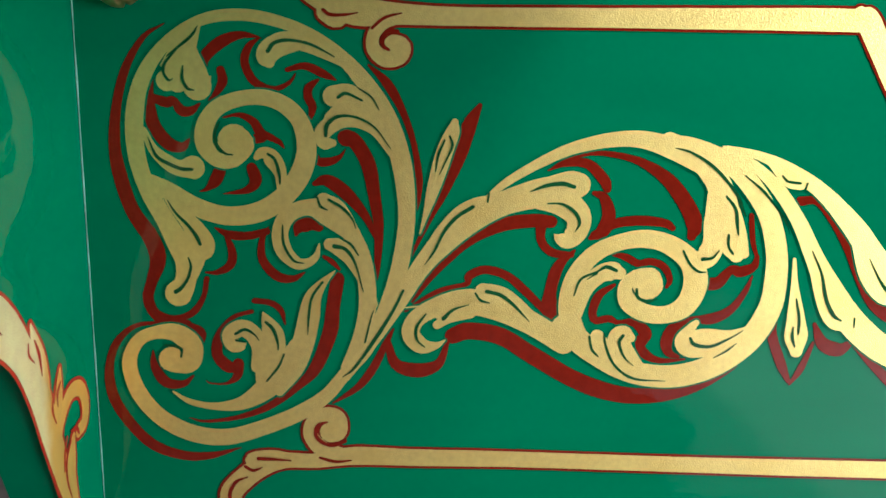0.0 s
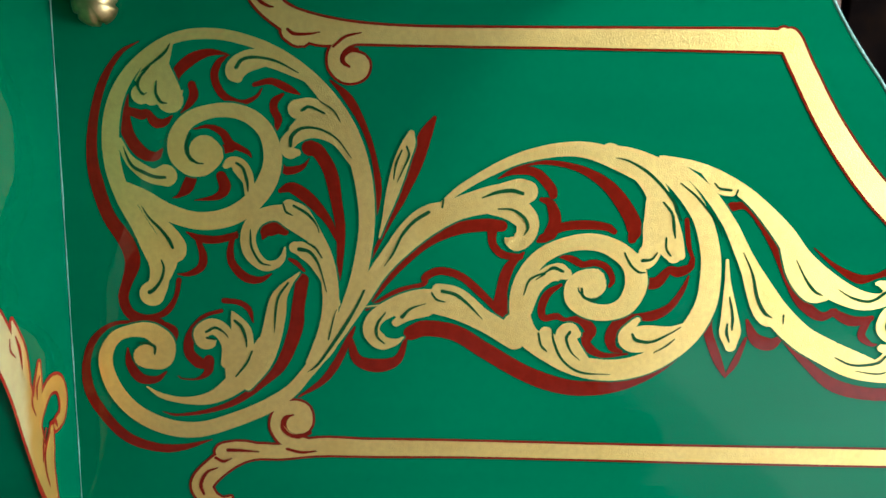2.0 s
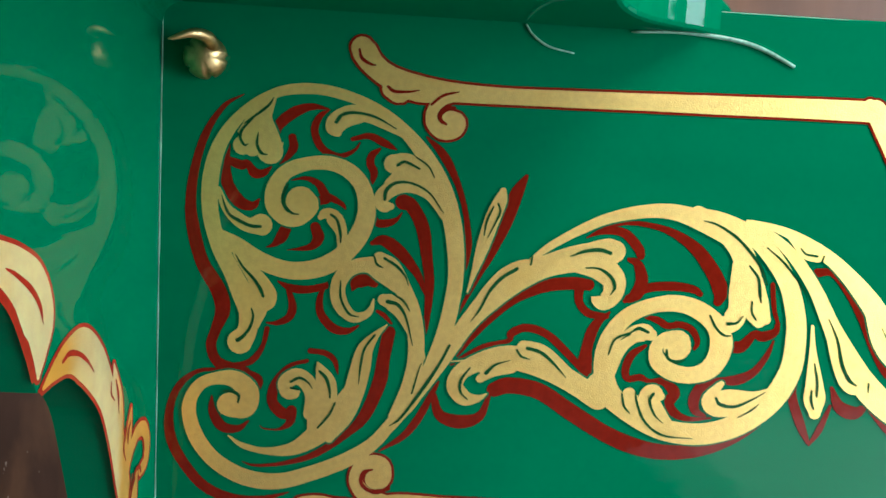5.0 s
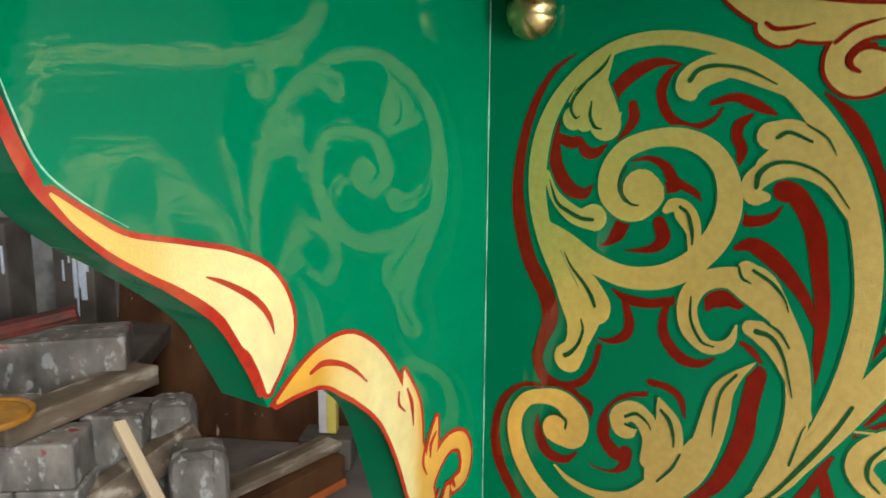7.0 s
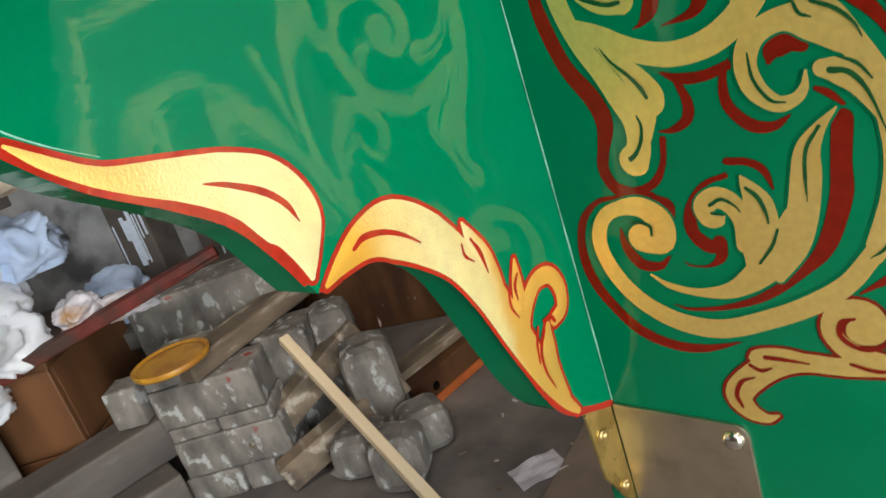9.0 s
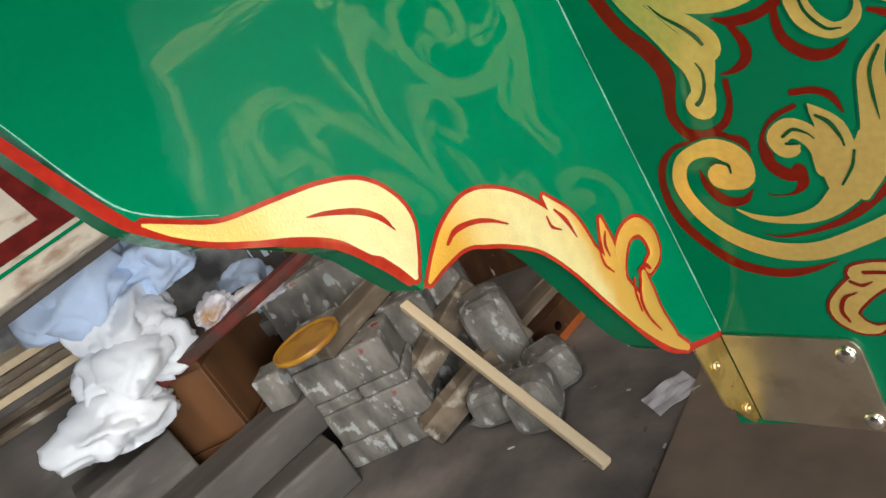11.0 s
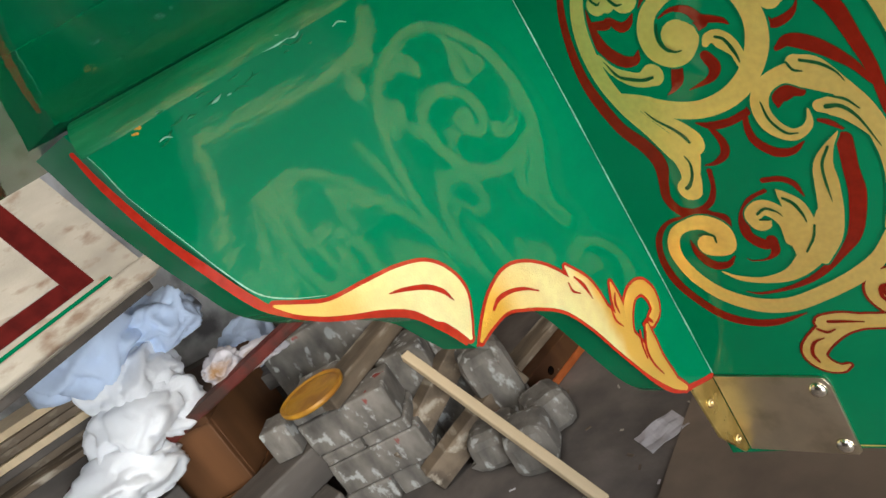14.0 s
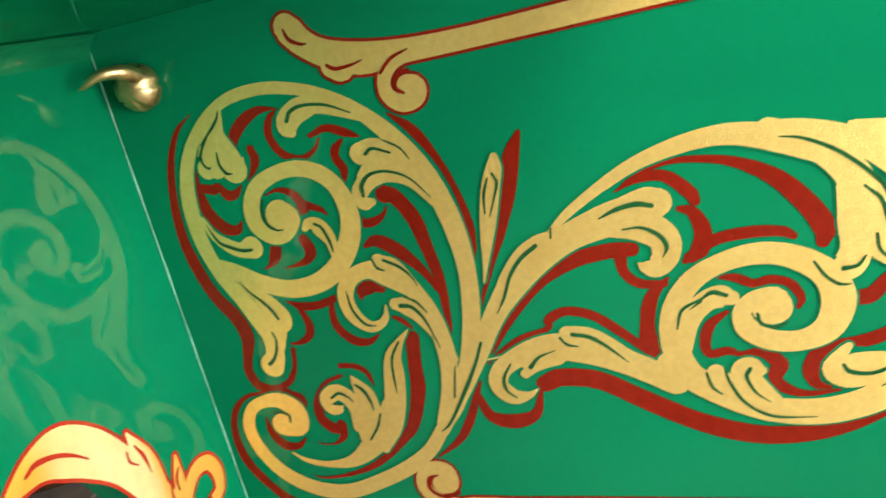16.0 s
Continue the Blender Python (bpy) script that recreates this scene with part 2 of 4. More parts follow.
def smooth_line(points, closed=False, step=6):
    """A soft curve through the points (any number of values each)."""
    p = [np.array(q, float) for q in points]
    n, out = len(p), []
    for i in range(n if closed else n - 1):
        a, b = p[i], p[(i + 1) % n]
        z = p[i - 1] if (closed or i) else 2 * a - b
        c = p[(i + 2) % n] if (closed or i + 2 < n) else 2 * b - a
        for k in range(step):
            t = k / step
            out.append(0.5 * (2 * a + (b - z) * t + (2 * z - 5 * a + 4 * b - c) * t * t + (3 * a - z - 3 * b + c) * t ** 3))
    if not closed:
        out.append(p[-1])
    return out


def slab_bm(outline, thick, axis, bevel=0.0015):
    """A board cut to an outline. axis 'x': outline is (y, z), solid from x=0 to -thick; 'y': (x, z), from y=0 to +thick; 'z': (x, y), upward."""
    bm = bmesh.new()
    put = {"x": lambda a, b: (0, a, b), "y": lambda a, b: (a, 0, b), "z": lambda a, b: (a, b, 0)}[axis]
    way = {"x": (-thick, 0, 0), "y": (0, thick, 0), "z": (0, 0, thick)}[axis]
    face = bm.faces.new([bm.verts.new(put(*q[:2])) for q in outline])
    r = bmesh.ops.extrude_face_region(bm, geom=[face])
    bmesh.ops.translate(bm, vec=way, verts=[v for v in r["geom"] if isinstance(v, bmesh.types.BMVert)])
    bmesh.ops.recalc_face_normals(bm, faces=bm.faces)
    if bevel:
        rim = [e for e in bm.edges if any(len(f.verts) > 4 for f in e.link_faces) and len(e.link_faces) == 2]
        bmesh.ops.bevel(bm, geom=rim, offset=bevel, segments=2, affect="EDGES", profile=0.5)
    return bm


def lathe_bm(profile, steps=28):
    """Turn (radius, height) pairs about z."""
    bm = bmesh.new()
    rings = []
    for r, h in profile:
        if r < 1e-6:
            rings.append([bm.verts.new((0, 0, h))])
        else:
            rings.append([bm.verts.new((r * math.cos(2 * math.pi * k / steps), r * math.sin(2 * math.pi * k / steps), h)) for k in range(steps)])
    for a, b in zip(rings, rings[1:]):
        for k in range(steps):
            q = [a[k % len(a)], a[(k + 1) % len(a)], b[(k + 1) % len(b)], b[k % len(b)]]
            q = list(dict.fromkeys(q))
            if len(q) > 2:
                bm.faces.new(q)
    bmesh.ops.recalc_face_normals(bm, faces=bm.faces)
    return bm


def tube_bm(points, steps=12):
    """A tube along (x, y, z, radius) points, closed at both ends."""
    bm, rings = bmesh.new(), []
    line = smooth_line(points)
    for i, q in enumerate(line):
        d = Vector([float(c) for c in (line[min(i + 1, len(line) - 1)] - line[max(i - 1, 0)])[:3]]).normalized()
        s = d.orthogonal().normalized() if i == 0 else (side - d * side.dot(d)).normalized()
        side = s
        u = d.cross(s)
        rings.append([bm.verts.new(Vector([float(c) for c in q[:3]]) + float(q[3]) * (math.cos(2 * math.pi * k / steps) * s + math.sin(2 * math.pi * k / steps) * u)) for k in range(steps)])
    for a, b in zip(rings, rings[1:]):
        for k in range(steps):
            bm.faces.new((a[k], a[(k + 1) % steps], b[(k + 1) % steps], b[k]))
    bm.faces.new(rings[0][::-1]), bm.faces.new(rings[-1])
    bmesh.ops.recalc_face_normals(bm, faces=bm.faces)
    return bm


def thing(name, label, category, m=None, group="", kind=""):
    ob = new(name)
    if m is not None:
        ob.matrix_world = m
    return tagged(ob, label, category, group, kind)


def setting(name, bm, mat, m=None, label=""):
    ob = part(name, bm, mat)
    if m is not None:
        ob.matrix_world = m
    return tagged(ob, label, "", "", "structure")


# ---- the workshop round the cart ----
setting("floor", box_bm(5.8, 8.0, 0.1, 0), CONCRETE, pose(0.2, -1.0, FLOOR - 0.05), "oily grey-brown concrete workshop floor")
setting("ground", box_bm(120, 120, 0.1, 0), YARD, pose(63.09, -2, FLOOR - 0.06), "pale sunlit concrete yard outside")
# pale ragged slab, added so that the gloss panel mirrors a bright patch
slab_rng = random.Random(11)
slab_edge = [(3.05, -4.2), (3.05, -0.45)]
slab_edge += [(2.6 - 0.28 * k + slab_rng.uniform(-0.10, 0.10), -0.62 - 0.05 * k + slab_rng.uniform(-0.12, 0.12)) for k in range(6)]
slab_edge += [(0.95 + slab_rng.uniform(-0.12, 0.12) + 0.012 * k * k, -1.15 - 0.24 * k) for k in range(12)]
setting("reflector_slab", slab_bm(slab_edge, 0.02, "z", 0.0), YARD, pose(0, 0, FLOOR), "unseen pale slab added for its reflection in the cart panel")
setting("wall_west", box_bm(0.2, 8.0, 3.0, 0), PLASTER, pose(-2.6, -1.0, FLOOR + 1.5), "grubby limewashed workshop wall")
setting("wall_north", box_bm(5.4, 0.2, 3.0, 0), BOARDS, pose(0.2, 2.9, FLOOR + 1.5), "dark boarded workshop wall")
setting("wall_south", box_bm(5.4, 0.2, 3.0, 0), BOARDS, pose(0.2, -4.9, FLOOR + 1.5), "dark boarded workshop wall")
setting("wall_east", box_bm(0.2, 3.8, 3.0, 0), BOARDS, pose(3.0, 1.1, FLOOR + 1.5), "dark boarded wall beside the doorway")
setting("wall_east_end", box_bm(0.2, 2.6, 3.0, 0), BOARDS, pose(3.0, -3.7, FLOOR + 1.5), "dark boarded wall beside the doorway")
setting("door_lintel", box_bm(0.2, 1.6, 0.3, 0), BOARDS, pose(3.0, -1.6, FLOOR + 2.85), "timber lintel over the open doorway")
# the gap in the boards is assumed, for the added overhead lamp
ceiling_bm = bmesh.new()
for x0, x1, y0, y1 in ((-2.7, 0.25, -5.0, 3.0), (1.85, 3.1, -5.0, 3.0), (0.25, 1.85, -0.4, 3.0), (0.25, 1.85, -5.0, -2.0)):
    r_ = bmesh.ops.create_cube(ceiling_bm, size=1)
    bmesh.ops.scale(ceiling_bm, vec=(x1 - x0, y1 - y0, 0.1), verts=r_["verts"])
    bmesh.ops.translate(ceiling_bm, vec=((x0 + x1) / 2, (y0 + y1) / 2, FLOOR + 3.05), verts=r_["verts"])
setting("ceiling", ceiling_bm, BOARDS, None, "dark boarded workshop ceiling with an opening for the added lamp")

# unseen, opaque: added to stop sun falling through the opening
setting("sun_blocker", box_bm(1.7, 1.7, 0.02, 0), CREAM, pose(1.05, -1.2, FLOOR + 3.115), "opaque sheet added to keep the sun out of the roof opening")

# ---- the painted cart ----
cart = thing("painted_cart", "glossy green cart body with gilded scrollwork, red shading and lining", "cart")
T = 0.024
back_outline = [(-T, 0.70), (0.10, 0.718)] + [(0.16, 0.722), (0.95, 0.745)]
back_outline += [tuple(q) for q in smooth_line([(0.95, 0.90), (0.80, 1.03), (0.673, 1.128), (0.638, 1.165), (0.609, 1.201), (0.586, 1.236), (0.571, 1.262)], step=5)]
back_outline += [(0.53, 1.262), (-T, 1.262)]
back_panel = part("back_panel", slab_bm(back_outline, T, "y"), GREEN, cart)
side_lower = smooth_line([(-0.334, 1.231), (-0.329, 1.2), (-0.32, 1.166), (-0.309, 1.132), (-0.300, 1.108), (-0.282, 1.087), (-0.251, 1.064), (-0.223, 1.039), (-0.210, 1.015), (-0.201, 0.997)], step=5)
side_lower += smooth_line([(-0.199, 0.997), (-0.181, 1.0), (-0.157, 0.995), (-0.128, 0.977), (-0.108, 0.954), (-0.090, 0.908), (-0.071, 0.857), (-0.055, 0.83), (-0.04, 0.816), (-0.02, 0.806), (-0.001, 0.799)], step=5)
side_outline = [tuple(q) for q in side_lower] + [(-0.001, 1.245), (-0.336, 1.240)]
side_bm = slab_bm(side_outline, 0.045, "x", 0.0)
for v in side_bm.verts:
    if v.co.x < -0.001:
        v.co.x = -(0.034 + 0.022 * min(1.0, max(0.0, (-0.20 - v.co.y) / 0.12)))
side_panel = part("side_panel", side_bm, GREEN, cart)
top_outline = [(-0.30, 0.03), (-0.30, -0.36), (-0.06, -0.52), (0.22, -0.52)]
top_outline += [tuple(q) for q in smooth_line([(0.27, -0.45), (0.29, -0.30), (0.31, -0.15), (0.35, -0.05), (0.43, 0.0)], step=5)] + [(0.45, 0.03)]
top_board = part("top_board", slab_bm(top_outline, 0.03, "z", 0.004), GREEN, cart)
top_board.location.z = 1.243
cove = bmesh.new()
rows_ = []
for y in np.linspace(-0.336, -0.001, 12):
    rows_.append([cove.verts.new((0.0005 + 0.016 * (1 - math.sin(a)), y, 1.2425 - 0.016 * (1 - math.cos(a)))) for a in np.linspace(0, math.pi / 2, 7)])
for a, b in zip(rows_, rows_[1:]):
    for k in range(6):
        cove.faces.new((a[k], a[k + 1], b[k + 1], b[k]))
part("cove_fillet", cove, FILLER, cart, smooth=True)
# raised brush marks; every fourth is coloured pale as a painted glint
mark_rng = random.Random(31)
for k in range(34):
    y, z = mark_rng.uniform(-0.30, -0.12), mark_rng.uniform(1.212, 1.238)
    long_ = mark_rng.uniform(0.003, 0.014)
    mark = [(0.0004, y, z, 0.0002), (0.0006, y + long_ / 2, z + mark_rng.uniform(-0.001, 0.001), mark_rng.uniform(0.0004, 0.0010)), (0.0004, y + long_, z + mark_rng.uniform(-0.002, 0.002), 0.0002)]
    part("brush_and_glint_mark", tube_bm(mark, 6), EDGE if k % 4 == 0 else FILLER, side_panel, smooth=True)
seam = tube_bm([(0.0006, -0.0006, z, 0.00045 + 0.0002 * math.sin(z * 90)) for z in np.linspace(0.801, 1.240, 18)], 8)
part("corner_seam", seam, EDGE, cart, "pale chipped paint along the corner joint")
# reflections along the moulding, painted as thin pale beads
for name, line in (("moulding_highlight", [(0.360, -0.001, 1.241, 0.0009), (0.40, -0.001, 1.243, 0.0015), (0.44, -0.001, 1.240, 0.0018), (0.465, -0.001, 1.234, 0.0018), (0.492, -0.001, 1.222, 0.0015)]),
                   ("moulding_highlight", [(0.277, -0.001, 1.242, 0.0008), (0.283, -0.001, 1.234, 0.0010), (0.296, -0.001, 1.226, 0.0010), (0.316, -0.001, 1.222, 0.0006)])):
    part(name, tube_bm(line, 10), EDGE, cart, "highlight of the moulding, drawn as a pale bead", smooth=True)
# edge wear, with the edge's highlight put into the same pale colour
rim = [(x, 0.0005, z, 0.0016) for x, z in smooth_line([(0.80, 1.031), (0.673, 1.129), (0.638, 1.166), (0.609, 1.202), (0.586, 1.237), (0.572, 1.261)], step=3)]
part("worn_highlight_rim", tube_bm(rim, 8), EDGE, cart, "worn paint and painted highlight on the panel edge", smooth=True)

for x, y in ((0.50, 0.10), (0.88, 0.06)):
    part("trestle_leg", box_bm(0.06, 0.06, 0.545, 0.003, (x, y - 0.005, FLOOR + 0.2725)), BLOCK_BROWN, cart, "plain timber leg behind the panel")

# the brass corner plate, its flange, bolts and screws
plate_outline = [(0.001, 0.711), (0.097, 0.7135)] + [(0.100, 0.717), (0.1005, 0.786)] + [tuple(q) for q in smooth_line([(0.100, 0.789), (0.097, 0.795), (0.092, 0.797)], step=4)] + [(0.001, 0.7985)]
plate_bm = slab_bm(plate_outline, 0.003, "y", 0.0006)
corner_plate = part("corner_plate", plate_bm, PLATE, cart, "dull nickelled corner plate reflecting the floor")
corner_plate.location.y = -0.003
flange_outline = [(-0.003, 0.711), (-0.010, 0.7145), (-0.031, 0.752), (-0.0345, 0.812), (-0.003, 0.797)]
flange = part("plate_flange", slab_bm(flange_outline, 0.003, "x", 0.0006), BRASS, cart, "yellow brass flange with two screws")
flange.location.x = 0.0005
dome = [(0.0, 0.0042), (0.0025, 0.0040), (0.005, 0.0032), (0.0066, 0.0018), (0.0074, 0.0), (0.0076, -0.0022)]
for z in (0.785, 0.724):
    b = part("bolt", lathe_bm(dome), STEEL, corner_plate, "shiny domed bolt head", smooth=True)
    b.matrix_local = pose(0.0895, -0.001, z, 90, 0, 0)
for y, z in ((-0.0225, 0.785), (-0.0125, 0.733)):
    s_ = part("screw", lathe_bm([(0.0, 0.0004), (0.0012, 0.0004), (0.0016, 0.0016), (0.0036, 0.0018), (0.0046, 0.0010), (0.0048, 0.0)], 18), ANTIQUE, flange, "dark countersunk screw head", smooth=True)
    s_.matrix_local = pose(0.0002, y, z, 0, 90, 0)

# the cast hook with its acorn-shaped rose
rose = [(0.0, 0.0175), (0.004, 0.0172), (0.009, 0.0155), (0.0135, 0.0118), (0.0160, 0.0070), (0.0166, 0.0030), (0.0158, 0.0), (0.011, -0.001), (0.011, -0.0035)]
rose_bm = lathe_bm(rose, 40)
for v in rose_bm.verts:
    a = math.atan2(v.co.y, v.co.x)
    groove = 1 - 0.17 * max(0.0, math.cos(5 * a)) ** 10
    v.co.x *= groove
    v.co.y *= groove
hook_rose = part("hook_rose", rose_bm, ANTIQUE, cart, "antique brass petalled rose of the hook", smooth=True)
hook_rose.matrix_local = pose(0.0345, -0.003, 1.2015, 90, 0, 0)
hook_arm = part("hook_arm", tube_bm([(0.042, -0.012, 1.208, 0.0055), (0.041, -0.024, 1.2130, 0.0050), (0.036, -0.033, 1.2145, 0.0042), (0.030, -0.038, 1.2135, 0.0032), (0.021, -0.041, 1.2095, 0.0018), (0.017, -0.042, 1.2085, 0.0006)], 14), ANTIQUE, cart, "curved antique brass hook arm", smooth=True)


# ---- signwriting ----
def brush(name, text, surface, lift, mat, grow=0.0, shift=(0, 0), dome=0.0):
    """One brush stroke: 'along,height,width' triples in millimetres from the corner at z = 0.8, laid on a panel."""
    pts = [[float(v) for v in w.split(",")] for w in text.split()]
    line = smooth_line(pts, step=5)
    bm = bmesh.new()
    n = len(line)
    tang = []
    for i in range(n):
        d = (line[min(i + 1, n - 1)] - line[max(i - 1, 0)])[:2]
        tang.append(d / (np.linalg.norm(d) + 1e-9))
    rnd = random.Random(text)
    phase = rnd.uniform(0, 6)

    def place(u, v, k, up=0.0):
        u, v = (u + shift[0]) / 1000, (v + shift[1]) / 1000 + 0.8
        h = lift + 0.00006 * k + up
        return bm.verts.new((u, -h, v) if surface == "y" else (h, u, v))

    def cross(i):
        c, w = line[i][:2], max(line[i][2] / 2 + grow, 0.15)
        w += 0.05 * math.sin(i * 0.9 + phase) + 0.04 * math.sin(i * 2.3 + phase * 2)
        return c, w, np.array([-tang[i][1], tang[i][0]])

    left, right = [], []
    for i in range(n):
        c, w, nn = cross(i)
        left.append(place(*(c + nn * w), i / n))
        right.append(place(*(c - nn * w), i / n))
    if dome:
        rows = []
        for i in range(n):
            c, w, nn = cross(i)
            rows.append([left[i], *(place(*(c + nn * w * s), i / n, dome * min(w, 9) * (1 - s * s)) for s in (0.6, 0.2, -0.2, -0.6)), right[i]])
        for a, b in zip(rows, rows[1:]):
            for k in range(5):
                bm.faces.new((a[k], b[k], b[k + 1], a[k + 1]))
    else:
        for i in range(n - 1):
            bm.faces.new((left[i], left[i + 1], right[i + 1], right[i]))
    for i, sign in ((0, -1), (n - 1, 1)):
        c, w, nn = cross(i)
        fan = [place(*(c + nn * w * math.cos(a) + sign * tang[i] * w * math.sin(a)), i / n) for a in np.linspace(0, math.pi, 9)[1:-1]]
        ring = [left[i], *fan, right[i]]
        bm.faces.new(ring if sign > 0 else ring[::-1])
    facing = Vector((0, -1, 0)) if surface == "y" else Vector((1, 0, 0))
    bm.normal_update()
    for f in bm.faces:
        if f.normal.dot(facing) < 0:
            f.normal_flip()
    owner = back_panel if surface == "y" else side_panel
    return part(name, bm, mat, owner, smooth=dome > 0)



laid = {}


def level(kind, base, step):
    """Each stroke of a kind lies a hair above the one before it."""
    laid[kind] = laid.get(kind, -1) + 1
    return base + step * laid[kind]


def shade(text):
    brush("dark_keyline", text, "y", level("key", 0.00012, 0.000002), DARK, 0.0, (0.2, 0.15))
    brush("red_shading", text, "y", level("shade", 0.00032, 0.000004), RED, -0.25)


def gold(text):
    brush("green_margin", text, "y", level("margin", 0.00054, 0.0000006), GREEN, 1.3)
    brush("gold_scroll", text, "y", level("gold", 0.00080, 0.000006), GOLD)


def border(text):
    brush("red_outline", text, "y", level("outline", 0.00068, 0.000004), RED, 2.0)
    brush("gold_border", text, "y", level("border", 0.00080, 0.000006), GOLD)


def vein(text):
    brush("brush_line", text, "y", level("vein", 0.00125, 0.000003), DARK)


def red_vein(text):
    brush("red_line", text, "y", level("red_vein", 0.00125, 0.000003), RED)


def lining(text):
    brush("red_lining", text, "x", level("lining", 0.00030, 0.00001), SCARLET)


def worn(text):
    # also lays the painted highlights of the top edge
    brush("worn_edge_and_glint", text, "x", level("worn", 0.00020, 0.000004), EDGE, -0.35)


def leaf(text):
    brush("red_outline", text, "x", level("leaf_outline", 0.00050, 0.000006), SCARLET, 2.6)
    brush("gilded_leaf", text, "x", level("leaf", 0.00075, 0.00001), LEAF_GOLD_LONG if text.startswith("-300") else LEAF_GOLD, dome=0.00005)


def leaf_vein(text):
    brush("red_line", text, "x", level("leaf_vein", 0.00135, 0.000004), SCARLET)


def smear(text):
    brush("gold_smear", text, "x", level("smear", 0.00025, 0.00002), LIDPAINT, 0.2)


# gilded scrolls of the back panel
gold("188.0,118.5,7.9 209.6,151.1,11.7 223.7,185.8,13.0 231.1,219.8,12.4 233.2,248.4,12.7 229.2,281.2,14.4 219.4,310.9,14.6 204.8,335.5,12.7 184.5,357.3,9.8 160.1,372.9,8.4 133.7,381.3,8.3 111.7,383.2,8.3 89.7,379.5,7.8 69.7,368.1,7.9 53.8,351.5,9.6 43.3,331.3,11.5 38.7,306.7,12.9 39.8,281.9,12.6 46.4,259.1,12.7 57.2,238.4,13.8 66.5,219.8,16.7 71.4,205.7,15.9 70.0,191.3,15.5 64.7,182.6,19.8")
gold("48.0,266.1,10.0 61.1,258.5,13.7 78.8,248.1,13.8 101.3,241.5,13.9 124.1,244.2,14.8 142.6,255.3,14.8 155.7,272.8,15.2 160.5,291.3,14.2 156.6,309.5,12.7 146.0,321.4,12.2 130.4,326.9,11.2 112.5,325.5,10.7 96.7,318.4,11.6 88.3,305.6,12.6 87.9,292.0,12.6 96.5,282.2,10.9 106.9,283.3,13.6 113.0,292.6,19.9 109,296,24.0")
gold("45.1,302.4,4.5 51.2,288.9,7.2 60.6,280.0,10.8 69.4,275.6,11.8 78.8,276.3,17.3")
gold("57.0,257.0,3.6 65.2,245.6,7.3 76.1,234.1,13.8 82.5,222.4,18.6 82.8,217.7,19.5")
gold("75.7,222.3,18.5 77.6,211.9,16.8 73.5,198.5,14.0")
gold("86.1,376.4,4.4 80.6,367.5,11.4 73.6,354.2,19.3 69,341,24.7 62.8,337.2,15.0")
gold("79.7,367.5,4.4 80.1,354.4,13.2 83.2,341.2,17.7 84,334,20.4")
gold("79.5,334.5,13.3 87.4,332.5,10.7 93.4,340.6,1.3")
gold("195.7,348.7,6.3 177.8,358.0,9.8 160.0,365.5,12.4 144.5,366.8,11.5 133.3,361.2,10.6 130.9,354.5,9.8 134.9,351.5,8.0")
gold("155.5,362.7,5.3 142.1,359.7,8.9 135.4,355.1,9.8")
gold("216.2,308.6,8.2 204.8,321.1,13.6 191.1,328.4,18.1 179.8,329.0,15.3")
gold("223.2,290.3,9.2 211.6,307.5,13.7 195.6,314.0,13.7 182.0,311.4,12.7 171.9,303.0,11.8 173.7,296.2,11.0 179.2,295.8,5.5")
gold("195.6,314.0,12.7 186.6,317.0,15.4 179.7,312.3,13.6")
gold("142.7,260.0,7.4 140.7,277.1,9.2 135.4,286.2,9.1 128.2,287.4,8.2 124.5,284.6,4.6")
gold("143.3,265.6,3.7 138.9,274.7,6.4 134.0,282.9,9.1")
gold("188.1,126.0,6.9 201.0,153.5,12.6 204.8,180.7,13.0 201.0,209.7,13.3 191.7,231.1,13.2 181.6,246.6,15.9 172.4,254.0,11.2")
gold("188.5,233.5,14.1 174.7,245.1,18.7 160.9,248.6,12.1 147.0,243.2,12.1 140.4,230.4,12.1 142.9,216.1,12.2 152.5,206.7,9.4 161.8,207.8,6.6 167.0,213.1,4.7 168.9,221.3,1.4")
gold("209.5,175.8,5.8 202.4,195.3,10.5 193.1,210.6,12.3 183.8,219.1,13.2 176.8,221.4,9.4")
gold("137.8,105.7,6.9 148.6,125.8,16.6 156.4,145.8,16.5 160.9,165.6,15.9 163.8,180.2,12.9 171.0,191.5,6.7 180.4,201.3,1.0")
gold("57.6,105.5,1.5 69.1,97.9,4.4 87.8,93.9,5.9 109.1,96.5,10.8 128.4,109.2,17.1 142.9,125.8,17.5 150.7,143.3,10.6")
gold("128.4,109.7,16.6 131,126,23.3 131,141,25.1 133.0,153.0,17.3 128.5,164.3,6.7 126.7,168.2,1.9")
gold("121.6,125.7,9.7 123.3,140.6,11.6 118.9,151.5,13.4 110.6,156.3,13.4 102.1,151.3,12.5 103.2,143.0,10.6 109.3,142.5,8.7 111.7,144.0,3.8")
gold("214.3,158.6,8.7 202.4,138.6,10.8 188.0,121.0,9.8 173.6,103.2,10.9 154.3,89.5,12.4 127.8,77.7,12.4 98.9,69.0,13.3 72.9,71.1,13.8 49.7,82.8,13.2 34.1,100.4,12.6 26.6,120.3,11.5 27.3,135.1,10.5 35.2,147.4,9.5 47.9,152.4,10.4 61.7,152.0,14.3 72.0,142.8,17.2 70.2,130.4,18.3 60.9,129.4,17.3 58,131,20.1")
gold("186.1,117.9,6.9 204.8,143.6,11.7 226.1,176.0,13.5 244.9,205.5,14.4 263.5,227.4,19.1 282.1,242.1,19.0 305.5,254.4,18.0 331,262,21.8 350,265,21.9 359.6,268.7,18.1")
